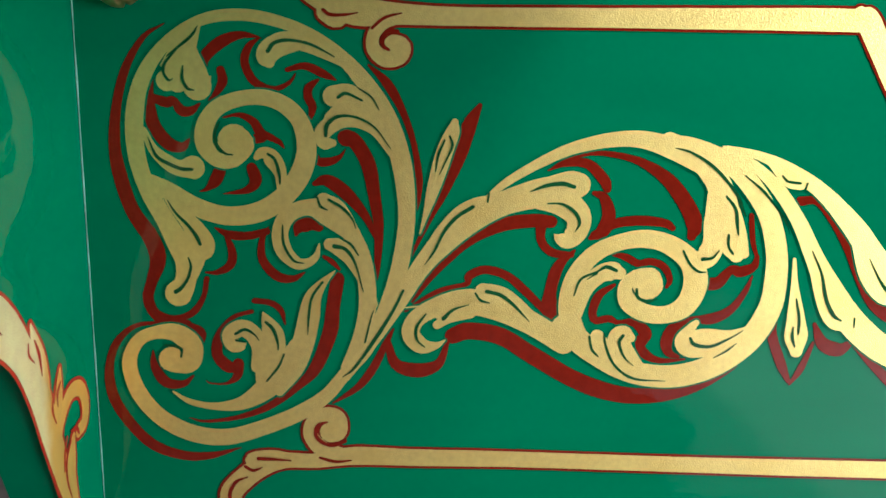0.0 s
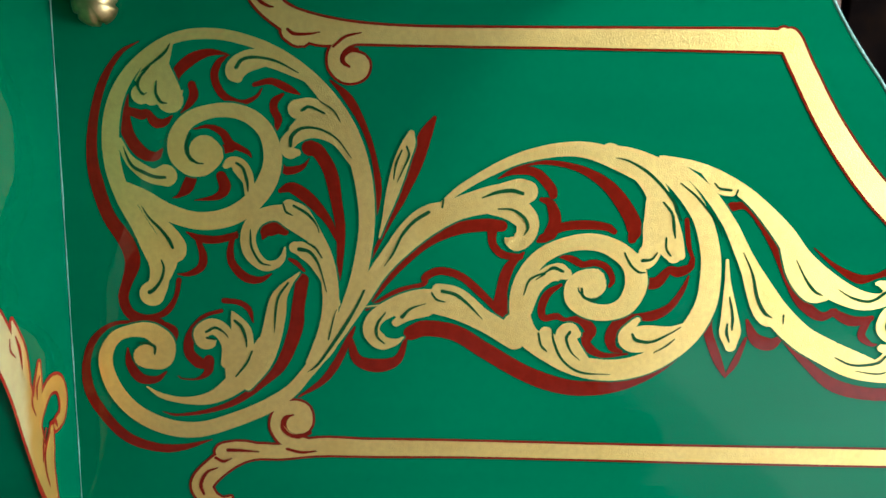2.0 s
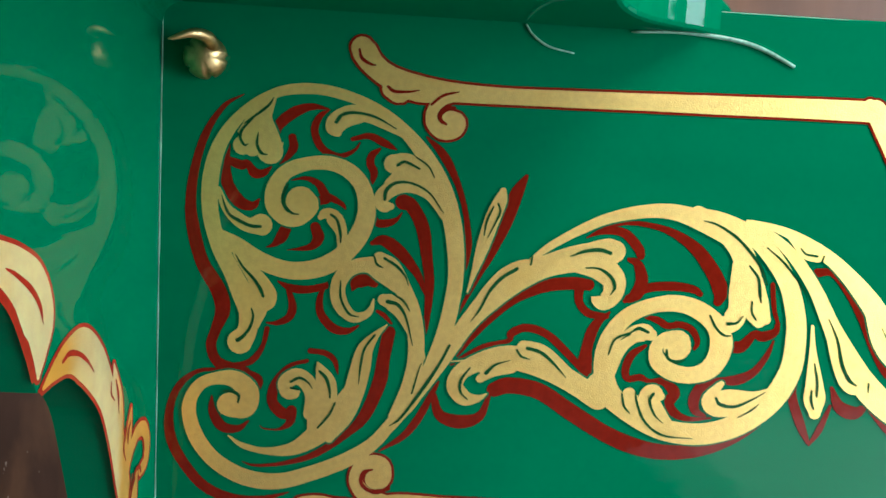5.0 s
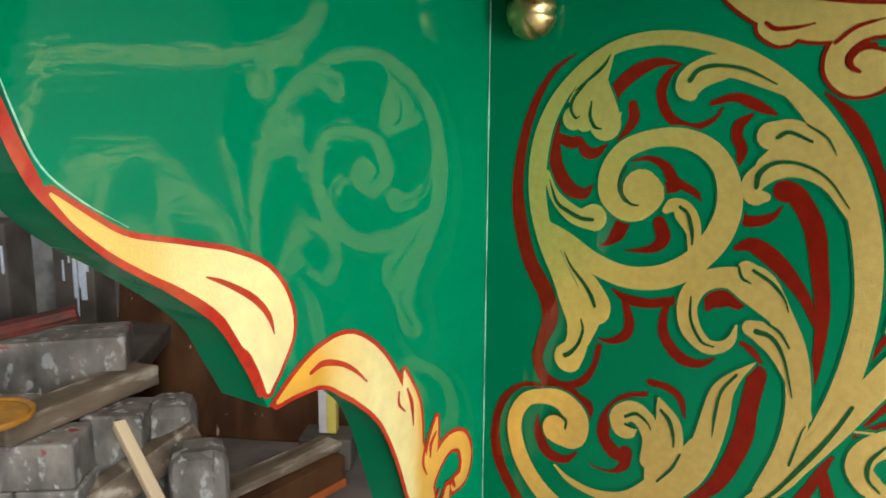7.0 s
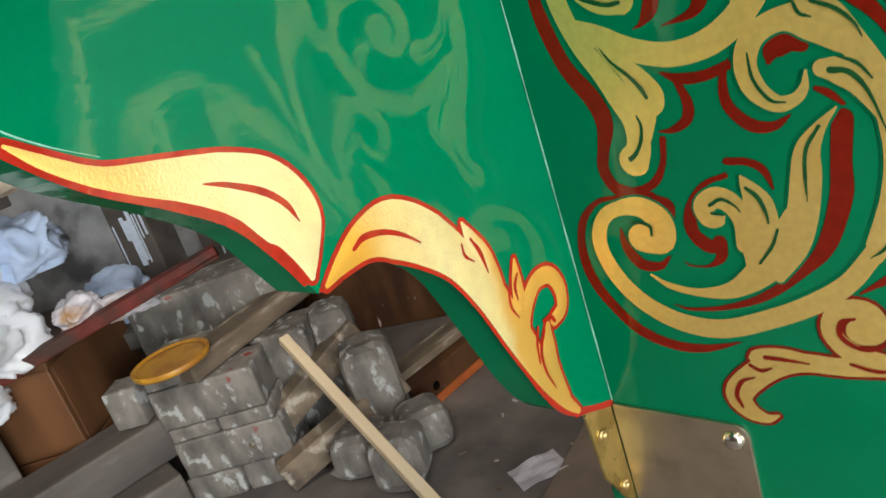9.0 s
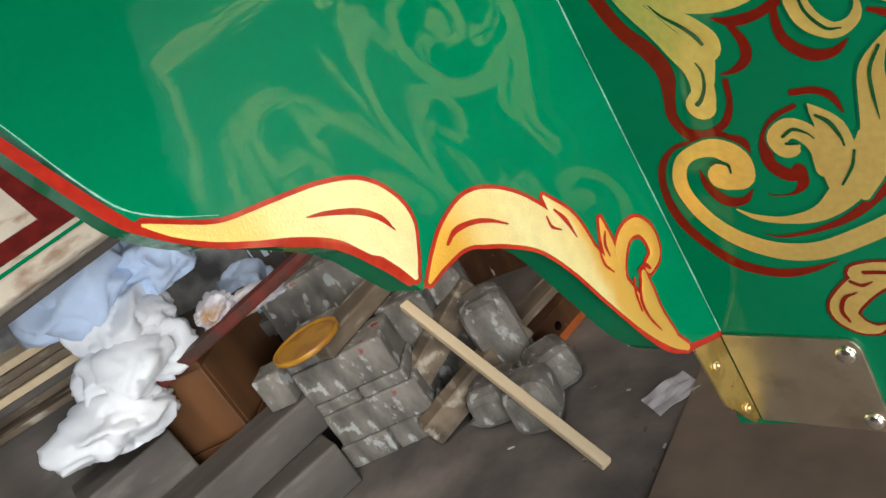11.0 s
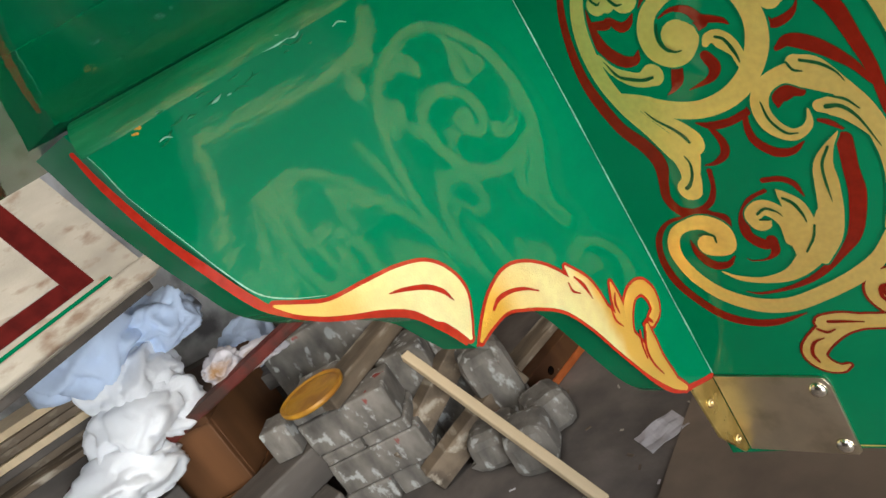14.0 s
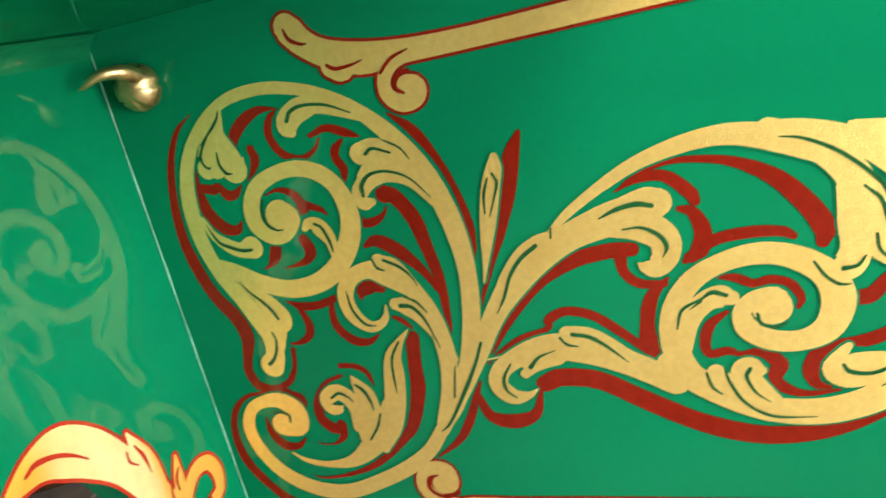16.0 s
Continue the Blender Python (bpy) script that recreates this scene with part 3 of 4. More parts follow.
gold("242.5,204.5,3.8 256.4,227.3,9.5 270.3,244.3,10.4 281.9,253.0,8.5 289.8,257.0,4.7")
gold("291.2,257.0,3.8 307.4,270.5,6.1 330.6,284.6,7.5 353.8,295.4,8.9 381.9,302.1,10.8 405.7,302.7,12.8 430.0,296.1,16.2 454.8,285.8,18.2")
gold("331.4,259.6,19.0 348,256,21.0 360.6,245.8,19.2 360.1,233.7,16.4 353.2,227.3,13.5 346.9,228.7,7.7 343.9,231.1,1.9")
gold("340.6,269.3,12.3 354.7,271.9,14.2 362.0,269.7,12.4")
gold("243.2,230.5,1.4 247.7,246.3,4.7 253.5,267.6,10.3 260.2,291.1,12.1 265.5,305.1,10.2 267.2,312.5,5.5")
gold("354.9,147.1,18.0 329.9,162.0,17.8 305,174,20.6 281.0,179.0,19.5 261.9,176.3,15.6 242.9,166.3,13.6 237.3,153.8,13.7 245.5,143.9,12.8 256.6,144.0,5.9 263.3,148.0,1.5")
gold("262.0,168.9,12.7 271.5,173.9,12.7 286.0,174.1,12.7")
gold("282.2,170.6,9.8 266.9,166.5,8.8 257.4,160.4,6.8")
gold("334.8,159.6,11.9 317.3,176.9,10.8 305.0,185.1,11.7 291.4,187.5,11.7")
gold("233.3,173.6,1.0 257.1,176.3,1.9")
gold("424.9,301.7,14.2 447.3,290.4,17.2 462.9,274.0,18.3 471.8,252.5,19.5 475,238,20.6 478.6,225.7,17.8 483.1,218.4,12.9")
gold("463.8,262.0,14.6 467,243,22.5 464.8,225.5,17.7 459.6,215.6,17.8 452.4,213.1,11.8")
gold("489.1,218.5,6.9 484.5,233.2,9.8 476.8,250.1,12.7")
gold("420.1,302.0,9.5 441.9,299.2,11.9 466.7,289.3,13.4 487.4,272.5,15.0 504.0,249.6,15.2 513.0,223.8,16.4 515.3,201.4,17.5 512.9,176.2,18.7 499.3,150.7,19.4 475.4,131.5,19.4 450.8,122.1,18.4 425.7,121.0,18.3 400.4,127.0,17.2 374.8,142.2,18.0 354.4,159.7,19.8")
gold("374.9,139.7,13.0 361.9,157.3,16.9 357.1,177.3,15.8 360.2,197.1,14.7 371.6,214.4,13.6 388.1,224.4,12.6 409.7,229.1,13.6 429.5,225.5,14.7 447.4,213.0,16.8 453.5,195.7,18.9 447.2,178.1,17.0 432.8,170.5,14.0 415.4,171.8,14.0 402.6,180.2,13.9 399.5,191.6,10.9 406.5,199.1,11.8 416.4,197.8,19.7 417,194,23.7")
gold("361.4,167.3,10.9 368.8,189.8,12.8 379.5,201.3,13.7 389.1,203.9,14.7 394.6,202.4,9.8")
gold("403.1,121.9,7.1 389.9,137.2,12.1 382.0,147.3,14.0 380.3,152.4,11.0")
gold("420.6,122.0,7.1 407.6,132.2,15.2 398.5,144.9,17.1 396.6,152.5,15.0 401.4,155.1,12.0 406.5,151.5,7.0")
gold("494.4,148.1,7.1 474.4,145.4,13.2 454.4,143.7,15.2 447.0,150.3,12.1 453.3,160.5,7.1 456.6,164.1,5.0")
gold("501.0,160.9,4.1 483.9,153.1,11.2 463.8,153.0,13.2 451.4,151.9,10.1")
gold("466.1,298.3,2.9 483.7,289.7,6.7 507.2,271.0,9.7 527.6,245.1,11.3 542.5,218.2,14.0 557.3,193.4,19.2 576,169,21.5 596,151,21.7 613,141,21.9 646,126,23.2 678.2,117.8,15.9 704.1,122.1,16.0 719.1,128.5,13.8")
gold("538.0,229.1,7.0 551.2,194.3,13.1 562.2,174.2,18.4 569.0,166.6,15.4 576.4,169.2,12.3")
gold("667.0,123.0,13.7 675.5,131.0,12.7 676.8,137.8,10.5 669.1,140.9,6.3")
gold("468.4,298.9,1.9 493.2,292.7,6.7 518.5,282.3,9.7 544.6,265.9,11.8 572.1,239.4,16.9 592.2,214.9,19.2 617,195,20.4 644.4,182.6,16.5 665.0,182.8,12.4 670.1,192.1,11.3 662.3,196.6,6.2 658.1,197.0,3.1")
gold("503.4,286.8,5.8 516.7,275.0,9.7 526.8,271.8,7.8")
gold("575.6,229.6,10.0 588.2,204.8,17.2 602.5,189.8,18.4 612.7,189.9,17.4")
gold("528.2,215.0,2.5 530.5,194.1,6.0 534.2,168.8,14.2 536.1,153.5,18.4 537.5,142.2,10.3")
gold("712.7,176.6,10.4 691.7,177.4,11.4 674.1,172.6,12.5 668.9,159.7,13.6 676.8,150.4,11.5 687.1,151.5,7.3 695.2,158.3,1.6")
# gilded border lines
border("559.6,390.7,16.4 514.1,390.3,15.8 443.1,389.0,14.7 373.2,387.8,13.6 304.2,386.5,13.0 258.7,386.0,12.9 222.7,386.7,15.1 196,388,20.3 173.6,395.6,17.5 160.5,404.7,17.4 154.0,413.1,19.1 151.8,416.4,17.3")
border("186.9,391.7,13.2 182.4,383.7,15.0 175.8,387.0,15.0")
border("231.6,386.1,8.9 215.9,381.2,9.8 208.3,372.2,8.9 208.3,362.4,9.8 216.0,356.0,11.7 225.1,358.5,14.4 227.3,363.9,14.3 222.8,365.1,15.2")
border("556.7,396.1,9.3 563.0,390.8,16.9 576.4,368.3,17.1 602.9,327.0,18.4 637.6,284.6,19.8 672,253,22.2 718,217,22.6")
border("752.8,39.2,14.9 676.8,41.1,14.7 596.7,43.0,14.5 517.8,44.9,13.8 414.6,47.9,13.1 313.5,50.9,13.4 239.2,52.1,14.2 195.1,53.3,15.1 165.9,49.2,12.1 141.7,49.3,13.0 122.3,44.1,17.0 103.6,28.6,17.1 98.5,18.1,17.1 104.6,8.6,13.2 114.2,5.3,7.1 121.5,8.4,2.0")
border("151.3,49.3,9.0 132.1,53.0,10.0 117.6,51.4,10.0 114.2,49.4,8.0")
border("187.8,54.4,10.1 170.8,58.6,13.0 161.2,70.0,11.0 162.3,81.3,9.9 172.0,87.4,11.9 180.7,84.4,14.9 180.6,75.1,18.0 176.7,73.0,17.0")
# red drop shading
shade("62.6,376.1,1.3 47.9,366.6,3.9 35.2,346.6,6.1 27.5,322.1,7.1 24.0,295.1,8.5 26.0,272.5,10.4 33.7,245.0,11.0 46.3,224.2,12.5 50.6,207.8,12.1 45.3,191.0,8.4 42.1,179.0,8.4 46.2,167.0,8.5 57.3,158.8,10.4 68.8,157.4,10.5")
shade("68.8,157.4,7.6 80.2,152.6,6.7 80.9,142.8,1.9")
shade("46.2,167.0,6.6 59.8,163.2,4.7 73.8,167.2,5.7 82.5,179.4,4.2 85.7,193.9,4.2")
shade("50.5,159.7,2.8 32.0,157.1,3.8 17.6,144.8,5.7 10.7,125.2,6.7 11.9,102.8,8.7 21.6,82.8,8.7 39.5,62.4,8.8 62.8,53.1,7.9 84.2,53.1,6.0 107.3,59.7,1.0")
shade("51.9,338.2,3.5 49.6,324.8,8.0 51.9,307.0,9.8 61.2,293.7,9.9 71.3,290.7,7.2 76.8,296.3,1.8")
shade("52.7,324.9,6.2 62.2,322.0,8.0 66.7,323.9,5.3 72.2,316.5,8.0 78.9,316.6,6.3 85.2,321.7,1.8")
shade("90.8,342.3,2.7 88.9,352.4,7.9 100.2,363.7,8.8 113.6,369.4,6.1 125.5,368.8,2.2 129.4,367.6,0.9")
shade("128.1,368.0,1.3 120.9,362.1,5.3 117.5,351.0,6.2 123.9,337.9,6.2 137.2,332.9,4.5 148.5,337.6,3.1 153.0,344.0,1.3")
shade("100.6,345.3,6.2 101.7,337.3,7.1 96.1,328.2,4.0 91.5,324.1,1.3")
shade("101.0,312.2,1.3 112.2,314.3,3.6 122.4,310.0,6.3 127.6,302.0,7.2 134.3,298.9,5.4 141.0,295.4,4.1 144.1,291.4,1.4")
shade("123.0,297.3,7.3 128.4,298.4,7.3")
shade("97.6,273.9,9.1 94.3,266.9,9.1 88.2,260.8,3.7 82.8,258.9,0.9")
shade("120.7,276.7,8.2 123.3,267.5,9.2 116.8,260.4,5.5 99.4,257.3,0.9")
shade("92.8,232.4,1.4 103.2,227.4,6.5 116.9,226.7,6.5 130.7,230.2,5.6")
shade("100.9,227.4,3.7 105.1,213.2,6.5 102.5,203.7,6.6 93.2,198.8,4.2 84.9,198.7,1.4")
shade("131.7,233.5,1.4 126.9,223.0,4.7 127.1,208.8,6.6 137.0,196.9,7.6 148.6,194.6,5.7 158.0,199.6,1.4")
shade("147.2,346.5,3.6 159.8,349.5,5.4 172.3,344.5,6.3 181.3,340.3,1.8")
shade("168.7,340.0,2.7 162.3,334.4,6.3 161.8,327.7,6.3 164.9,321.0,6.3 163.0,311.9,2.7")
shade("188.8,299.7,12.8 195.6,296.6,11.0 204.8,280.7,11.1 209.4,257.4,9.3 212.7,233.8,7.5 211.8,205.1,4.8 210.5,190.5,1.4")
shade("165.7,266.0,3.7 174.9,268.5,9.2 188.6,259.4,10.2 202.5,243.2,6.6 209.5,229.0,3.8 212.7,224.3,1.9")
shade("166.4,289.1,2.7 169.0,282.3,6.4 177.2,282.4,6.4 184.1,285.8,3.7 188.3,291.4,0.9")
shade("204.7,351.2,1.8 218.4,338.1,7.2 229.9,318.0,5.5 237.9,295.3,4.6 241.8,272.1,5.6 242.0,258.0,3.8 240.2,246.2,1.4")
shade("151.9,228.2,2.8 154.7,233.9,10.3 163.1,236.9,11.2 168.6,234.1,7.5")
shade("172.1,211.8,2.8 177.7,208.5,4.3 183.7,202.3,2.4")
shade("120.4,177.4,4.8 132.0,176.0,4.8 139.8,170.3,4.8 142.9,159.5,1.4")
shade("182.2,195.0,10.5 178.8,173.1,10.6 176.3,153.4,11.6 165.7,125.9,9.8 152.2,110.8,6.9 128.1,93.0,5.9 104.1,84.3,3.9 80.3,81.3,2.5 68.6,84.3,1.0")
shade("117.9,169.1,3.8 103.8,164.1,3.8 94.1,150.3,7.7 91.4,135.5,8.7 99.5,125.6,9.7 107.5,125.6,7.7")
shade("107.1,128.1,8.7 105.9,118.1,6.8 97.7,112.1,2.4 86.0,112.1,1.5 82.3,114.5,1.0")
shade("43.6,137.7,1.4 44.4,125.3,6.7 52.3,112.9,8.7 64.9,111.5,5.8 73.0,118.0,1.9")
shade("178.3,96.6,1.5 197.6,109.9,5.9 209.6,126.1,6.9 219.1,146.2,4.9 223.9,156.2,2.4")
shade("220.1,146.2,4.9 226.4,128.7,8.9 243.3,123.7,11.9 258.8,128.9,7.9 264.8,144.0,3.9 266.2,147.5,1.5")
shade("269.5,151.6,12.8 281.5,155.6,13.8 305.8,151.8,13.8 330.7,136.9,14.0 360.9,119.2,14.1 386.3,108.9,14.2 411.6,104.3,13.3 441.7,106.5,11.3 471.3,117.0,7.2 495.4,135.2,5.1 514.0,155.9,3.1")
shade("238.0,178.6,2.9 256.8,203.2,5.8 280.1,225.3,7.6 303.6,237.7,10.5 327.3,241.4,10.5 340.7,240.7,9.6")
shade("333.1,238.1,8.6 334.0,226.1,6.7 342.5,217.5,6.8 357.0,215.7,4.9")
shade("233.3,171.1,2.9 257.0,186.1,4.4 278.4,192.2,4.4 280.7,198.6,6.8 292.5,203.6,6.8 309.4,199.0,6.8 324.2,186.8,6.8 339.3,172.1,5.9")
shade("359.3,219.1,2.4 347.7,206.8,8.8 342.6,187.0,9.8 343.2,172.1,12.8 350.5,159.7,3.0")
shade("285.0,324.8,3.7 277.5,310.0,11.1 270.5,286.7,10.2 260.6,260.7,5.6 251.5,244.0,4.7 240.0,219.9,2.9 235.4,207.8,1.0")
shade("336.4,278.7,1.4 349.5,284.6,5.7 366.1,284.0,7.6 378.6,272.4,8.6 381.3,266.2,6.7")
shade("371.8,262.7,3.8 379.2,259.5,7.7 383.7,246.2,10.6 379.4,234.0,10.6 370.9,229.0,3.9")
shade("349.4,287.4,2.8 368.1,292.0,3.8 387.2,291.0,4.7 406.6,285.7,6.7 426.6,273.3,10.6 442.3,254.4,12.6 449.1,240.0,12.7 447.7,231.7,7.8")
shade("373.3,231.5,5.8 389.7,240.5,7.7 409.0,242.7,7.8 426.1,241.1,6.8 432.7,237.3,4.9")
shade("386.0,217.1,2.0 398.3,214.8,5.9 408.3,210.0,5.9 418.0,211.6,5.9 428.1,207.8,5.9 433.6,198.0,5.0 431.5,192.0,3.0")
shade("391.1,193.0,3.0 380.2,185.0,6.9 375.9,172.4,6.9 378.7,165.0,6.0 388.5,166.5,6.0 396.0,163.6,4.0 408.4,163.7,7.0 417.8,155.2,10.0 416.7,147.6,6.0")
shade("413.1,150.1,7.0 417.1,139.9,8.1 430.0,133.3,5.1 450.0,134.5,2.0")
shade("457.9,166.6,5.0 443.2,163.0,10.1 435.0,150.2,10.1 437.1,140.0,7.1 444.8,136.5,3.0")
shade("450.4,167.1,3.0 467.9,167.2,9.1 482.4,174.4,7.0 492.3,188.6,5.0 496.9,201.2,2.0")
shade("461.0,194.8,10.0 470.9,195.9,10.0 480.1,206.0,7.0 487.6,204.6,9.0 497.3,208.7,7.0 499.2,216.1,4.0")
shade("491.8,248.0,4.4 494.8,228.4,4.4 499.2,216.1,3.0")
shade("527.9,259.3,7.9 540.3,259.5,5.9 553.9,246.5,6.9 568.5,224.5,7.0 581.1,199.7,7.1 595.8,179.6,10.2 612.5,168.0,8.2 624.9,172.2,6.2")
shade("622.3,172.2,6.2 638.7,164.6,9.3 651.6,164.7,7.3 657.6,166.8,5.2")
shade("654.2,164.7,7.3 650.5,151.7,7.3 659.3,144.0,4.2 664.6,143.5,2.1")
shade("601.2,226.0,1.5 620.6,211.3,4.1 642.3,200.4,8.2 657.4,203.1,5.1 667.4,205.8,7.2 678.7,198.3,7.2 683.9,185.6,3.1")
shade("519.9,176.3,8.1 516.3,158.5,8.1 526.1,132.8,8.2 534.1,117.2,4.1")
shade("550.3,148.5,3.1 542.9,127.7,6.2 535.3,114.6,2.1")
shade("549.9,163.9,3.1 557.9,148.5,10.3 571.2,143.4,11.4 580.0,148.7,5.2")
shade("580.8,151.2,5.2 603.8,128.0,7.3 632.1,107.0,11.6 669.9,99.1,11.7 706.6,102.9,10.7 732.3,110.0,10.7")
shade("683.2,162.4,6.3 698.5,165.1,7.3")
shade("691.1,149.4,4.2 696.6,139.0,8.4 702.2,136.4,7.4")
# brush lines in the scrolls
vein("63.5,353.9,0.9 80.6,367.5,2.2 85.7,375.1,0.4")
vein("70.2,358.5,1.3 62.4,349.5,2.2 60.9,342.9,2.2 64.2,337.6,1.8 67.3,338.6,0.4")
vein("74.6,347.6,0.9 73.9,338.8,2.2 77.2,332.2,2.2 81.6,331.0,0.9")
vein("98.7,309.0,1.3 95.3,300.3,1.8 96.8,292.2,2.3 102.1,286.8,1.8 107.4,286.0,0.9")
vein("47.6,298.4,0.4 53.2,284.4,2.3 61.9,278.7,2.7 70.7,275.2,2.7 78.3,274.9,2.3")
vein("59.6,252.4,0.5 65.1,243.2,1.8 73.8,234.0,2.3 79.4,226.1,2.8 82.0,220.0,2.3")
vein("73.0,210.0,0.9 74.6,203.3,1.9 71.9,193.7,2.3 66.6,186.5,2.8 62.9,184.0,3.3")
vein("134.1,359.0,2.7 138.7,364.8,2.7 148.9,366.9,2.2 164.4,364.3,1.8 180.5,356.3,0.9")
vein("183.0,328.2,2.3 188.9,331.1,2.3 200.2,326.4,1.4")
vein("197.1,335.3,0.9 207.0,328.8,1.4 212.5,319.9,0.5")
vein("174.2,300.8,2.3 175.2,308.5,3.2 182.9,314.6,2.3 195.6,314.5,1.8 209.3,307.5,1.4 220.8,292.6,0.5")
vein("132.7,287.0,1.8 137.6,283.0,2.3 140.6,272.5,2.3 141.0,265.5,0.9")
vein("167.9,255.8,1.4 170.1,249.7,1.9 175.1,247.0,0.9")
vein("176.1,254.5,1.9 186.2,248.6,2.3 193.2,240.7,1.4 195.9,233.6,0.5")
vein("142.3,235.1,0.9 143.0,220.9,1.9 149.7,209.1,1.9 157.1,206.8,0.9")
vein("180.1,220.0,3.3 188.4,217.7,2.8 195.4,207.3,1.9 201.5,185.5,0.5")
vein("183.8,226.3,0.9 192.2,221.6,1.9 197.8,213.5,0.9")
vein("171.0,192.5,1.9 163.4,181.2,1.9 160.9,168.0,1.9 159.8,151.8,0.5")
vein("231.3,186.8,1.9 223.8,171.0,2.4 212.0,151.1,2.9 195.2,126.0,2.0 186.1,118.5,0.5")
vein("202.9,146.1,1.5 207.6,166.0,1.0 209.5,170.9,0.5")
vein("105.8,151.8,1.9 112.9,155.3,2.4 119.8,151.5,1.4 123.0,147.0,0.5")
vein("106.2,146.9,1.9 112.7,145.5,1.4")
vein("128.4,161.3,1.9 134.0,155.5,2.9 137.1,145.7,1.9 137.4,139.7,1.0")
vein("141.6,135.8,1.5 137.2,125.8,1.9 128.5,114.7,1.5")
vein("64.7,133.3,1.4 64.9,139.3,2.4 59.0,142.2,2.4 53.5,142.1,1.9")
vein("281.9,251.1,2.8 270.3,243.3,2.8 261.1,232.2,2.4 254.2,217.7,1.9 247.2,207.0,0.5")
vein("324.2,263.3,0.9 335.9,267.8,2.8 347.7,269.4,3.3 356.4,267.2,2.9")
vein("337.3,254.5,1.0 348.3,254.2,1.9 358.1,248.1,2.9 361.8,240.0,2.4 358.7,233.7,0.5")
vein("260.0,299.4,1.4 255.6,288.7,1.9 253.9,277.0,0.9")
vein("263.7,302.3,1.4 265.7,295.9,1.9 262.1,286.5,1.4 256.7,274.7,0.5")
vein("294.3,187.0,2.9 305.0,184.2,2.9 314.9,176.8,2.4 327.4,164.0,0.5")
vein("281.1,176.5,0.5 269.2,172.4,1.9 262.1,165.4,3.4")
vein("248.6,168.8,1.0 242.0,158.8,2.4 242.1,148.9,2.0 248.0,142.9,1.0")
vein("285.7,185.4,1.5 289.7,180.1,1.9 296.5,178.1,1.0")
vein("293.5,261.3,1.4 292.7,255.1,1.4")
vein("430.0,297.1,0.5 442.2,294.0,1.9 459.8,283.5,2.4 478.2,264.7,2.4 486.8,247.9,1.5")
vein("360.7,184.7,1.0 365.1,197.2,2.0 377.0,203.2,1.5 384.1,207.2,2.9 392.0,204.4,2.5")
vein("369.9,197.2,0.5 377.0,202.2,2.0")
vein("408.4,190.2,2.0 409.8,183.8,2.5 417.3,180.3,2.0 424.6,182.9,1.0")
vein("442.0,220.3,1.5 447.6,210.5,2.0 454.4,204.7,2.0 460.4,204.2,1.0")
vein("457.2,214.1,3.0 464.6,215.2,2.0 469.1,220.7,1.0")
vein("471.1,262.1,1.5 479.1,252.6,2.4 481.5,240.5,2.5 483.0,233.2,1.0")
vein("475.6,233.1,1.5 476.3,224.2,2.0 480.2,218.4,1.5")
vein("484.1,277.8,1.0 500.3,265.1,1.9 516.6,245.9,1.5 522.6,233.8,0.5")
vein("452.9,151.9,2.0 456.7,146.8,3.0 469.4,145.3,2.5 484.0,152.1,1.5 493.6,158.3,0.5")
vein("472.5,136.1,0.5 482.2,141.8,1.5 489.4,148.0,0.5")
vein("374.4,152.3,1.5 376.8,142.2,2.0 382.0,136.6,1.0")
vein("385.6,154.9,1.0 387.6,144.8,2.0 395.2,129.6,2.0 410.8,118.8,2.0 436.0,116.9,0.5")
vein("400.5,153.5,2.5 397.8,147.4,2.5 402.4,136.2,1.5 410.2,129.1,0.5")
vein("541.2,221.7,0.5 550.3,204.3,2.0 556.2,184.3,3.0 563.4,171.6,3.1 570.0,167.1,1.5")
vein("512.0,278.3,1.0 516.7,274.1,1.9 526.2,272.8,2.0")
vein("532.9,184.0,1.0 536.8,168.8,2.5 537.4,156.1,1.5")
vein("532.9,161.2,1.5 533.0,153.5,2.6 535.7,145.8,1.5")
vein("586.5,216.3,0.5 596.3,199.9,2.0 605.0,189.8,2.6 612.0,186.4,1.0")
vein("625.3,191.6,0.5 639.0,184.1,2.1 654.8,181.7,2.6 668.2,190.5,2.6")
vein("629.3,132.3,1.0 645.7,125.6,2.1 666.5,127.2,2.6 674.1,133.6,2.1")
vein("648.9,120.3,0.5 667.6,117.7,1.6 677.9,119.9,0.5")
vein("684.1,175.3,1.0 674.4,170.1,2.1 671.0,159.7,2.1 675.9,149.3,1.0")
vein("580.5,169.2,1.5 580.8,161.5,1.0")
vein("531.6,272.9,1.5 530.5,269.0,1.5")
# red lines in the border ends
red_vein("149.6,415.1,1.7 151.7,408.7,2.6 158.3,404.6,2.2 162.7,403.9,0.9")
red_vein("172.7,388.2,2.2 178.0,384.9,2.6 189.1,385.2,1.8 196.7,386.7,0.9")
red_vein("207.0,376.5,1.8 215.9,383.8,2.2 228.0,387.3,0.9")
red_vein("219.2,361.8,1.8 215.1,364.8,2.7 214.6,370.6,2.7 218.2,374.7,2.2 225.0,374.9,2.7")
red_vein("99.8,11.8,2.0 97.6,20.7,3.0 102.7,31.2,2.5 111.5,35.3,1.0")
red_vein("120.5,50.9,3.0 132.0,50.4,2.5 145.5,49.3,1.0")
red_vein("168.3,51.8,2.0 180.4,48.6,2.5 192.6,49.7,1.0")
red_vein("173.9,81.3,1.5 167.1,79.2,2.5 165.1,71.0,3.0 169.9,64.8,3.0 178.1,62.2,3.0 187.8,65.8,3.0")
red_vein("110.3,44.2,2.5 116.4,41.0,2.5 123.2,43.6,1.0")
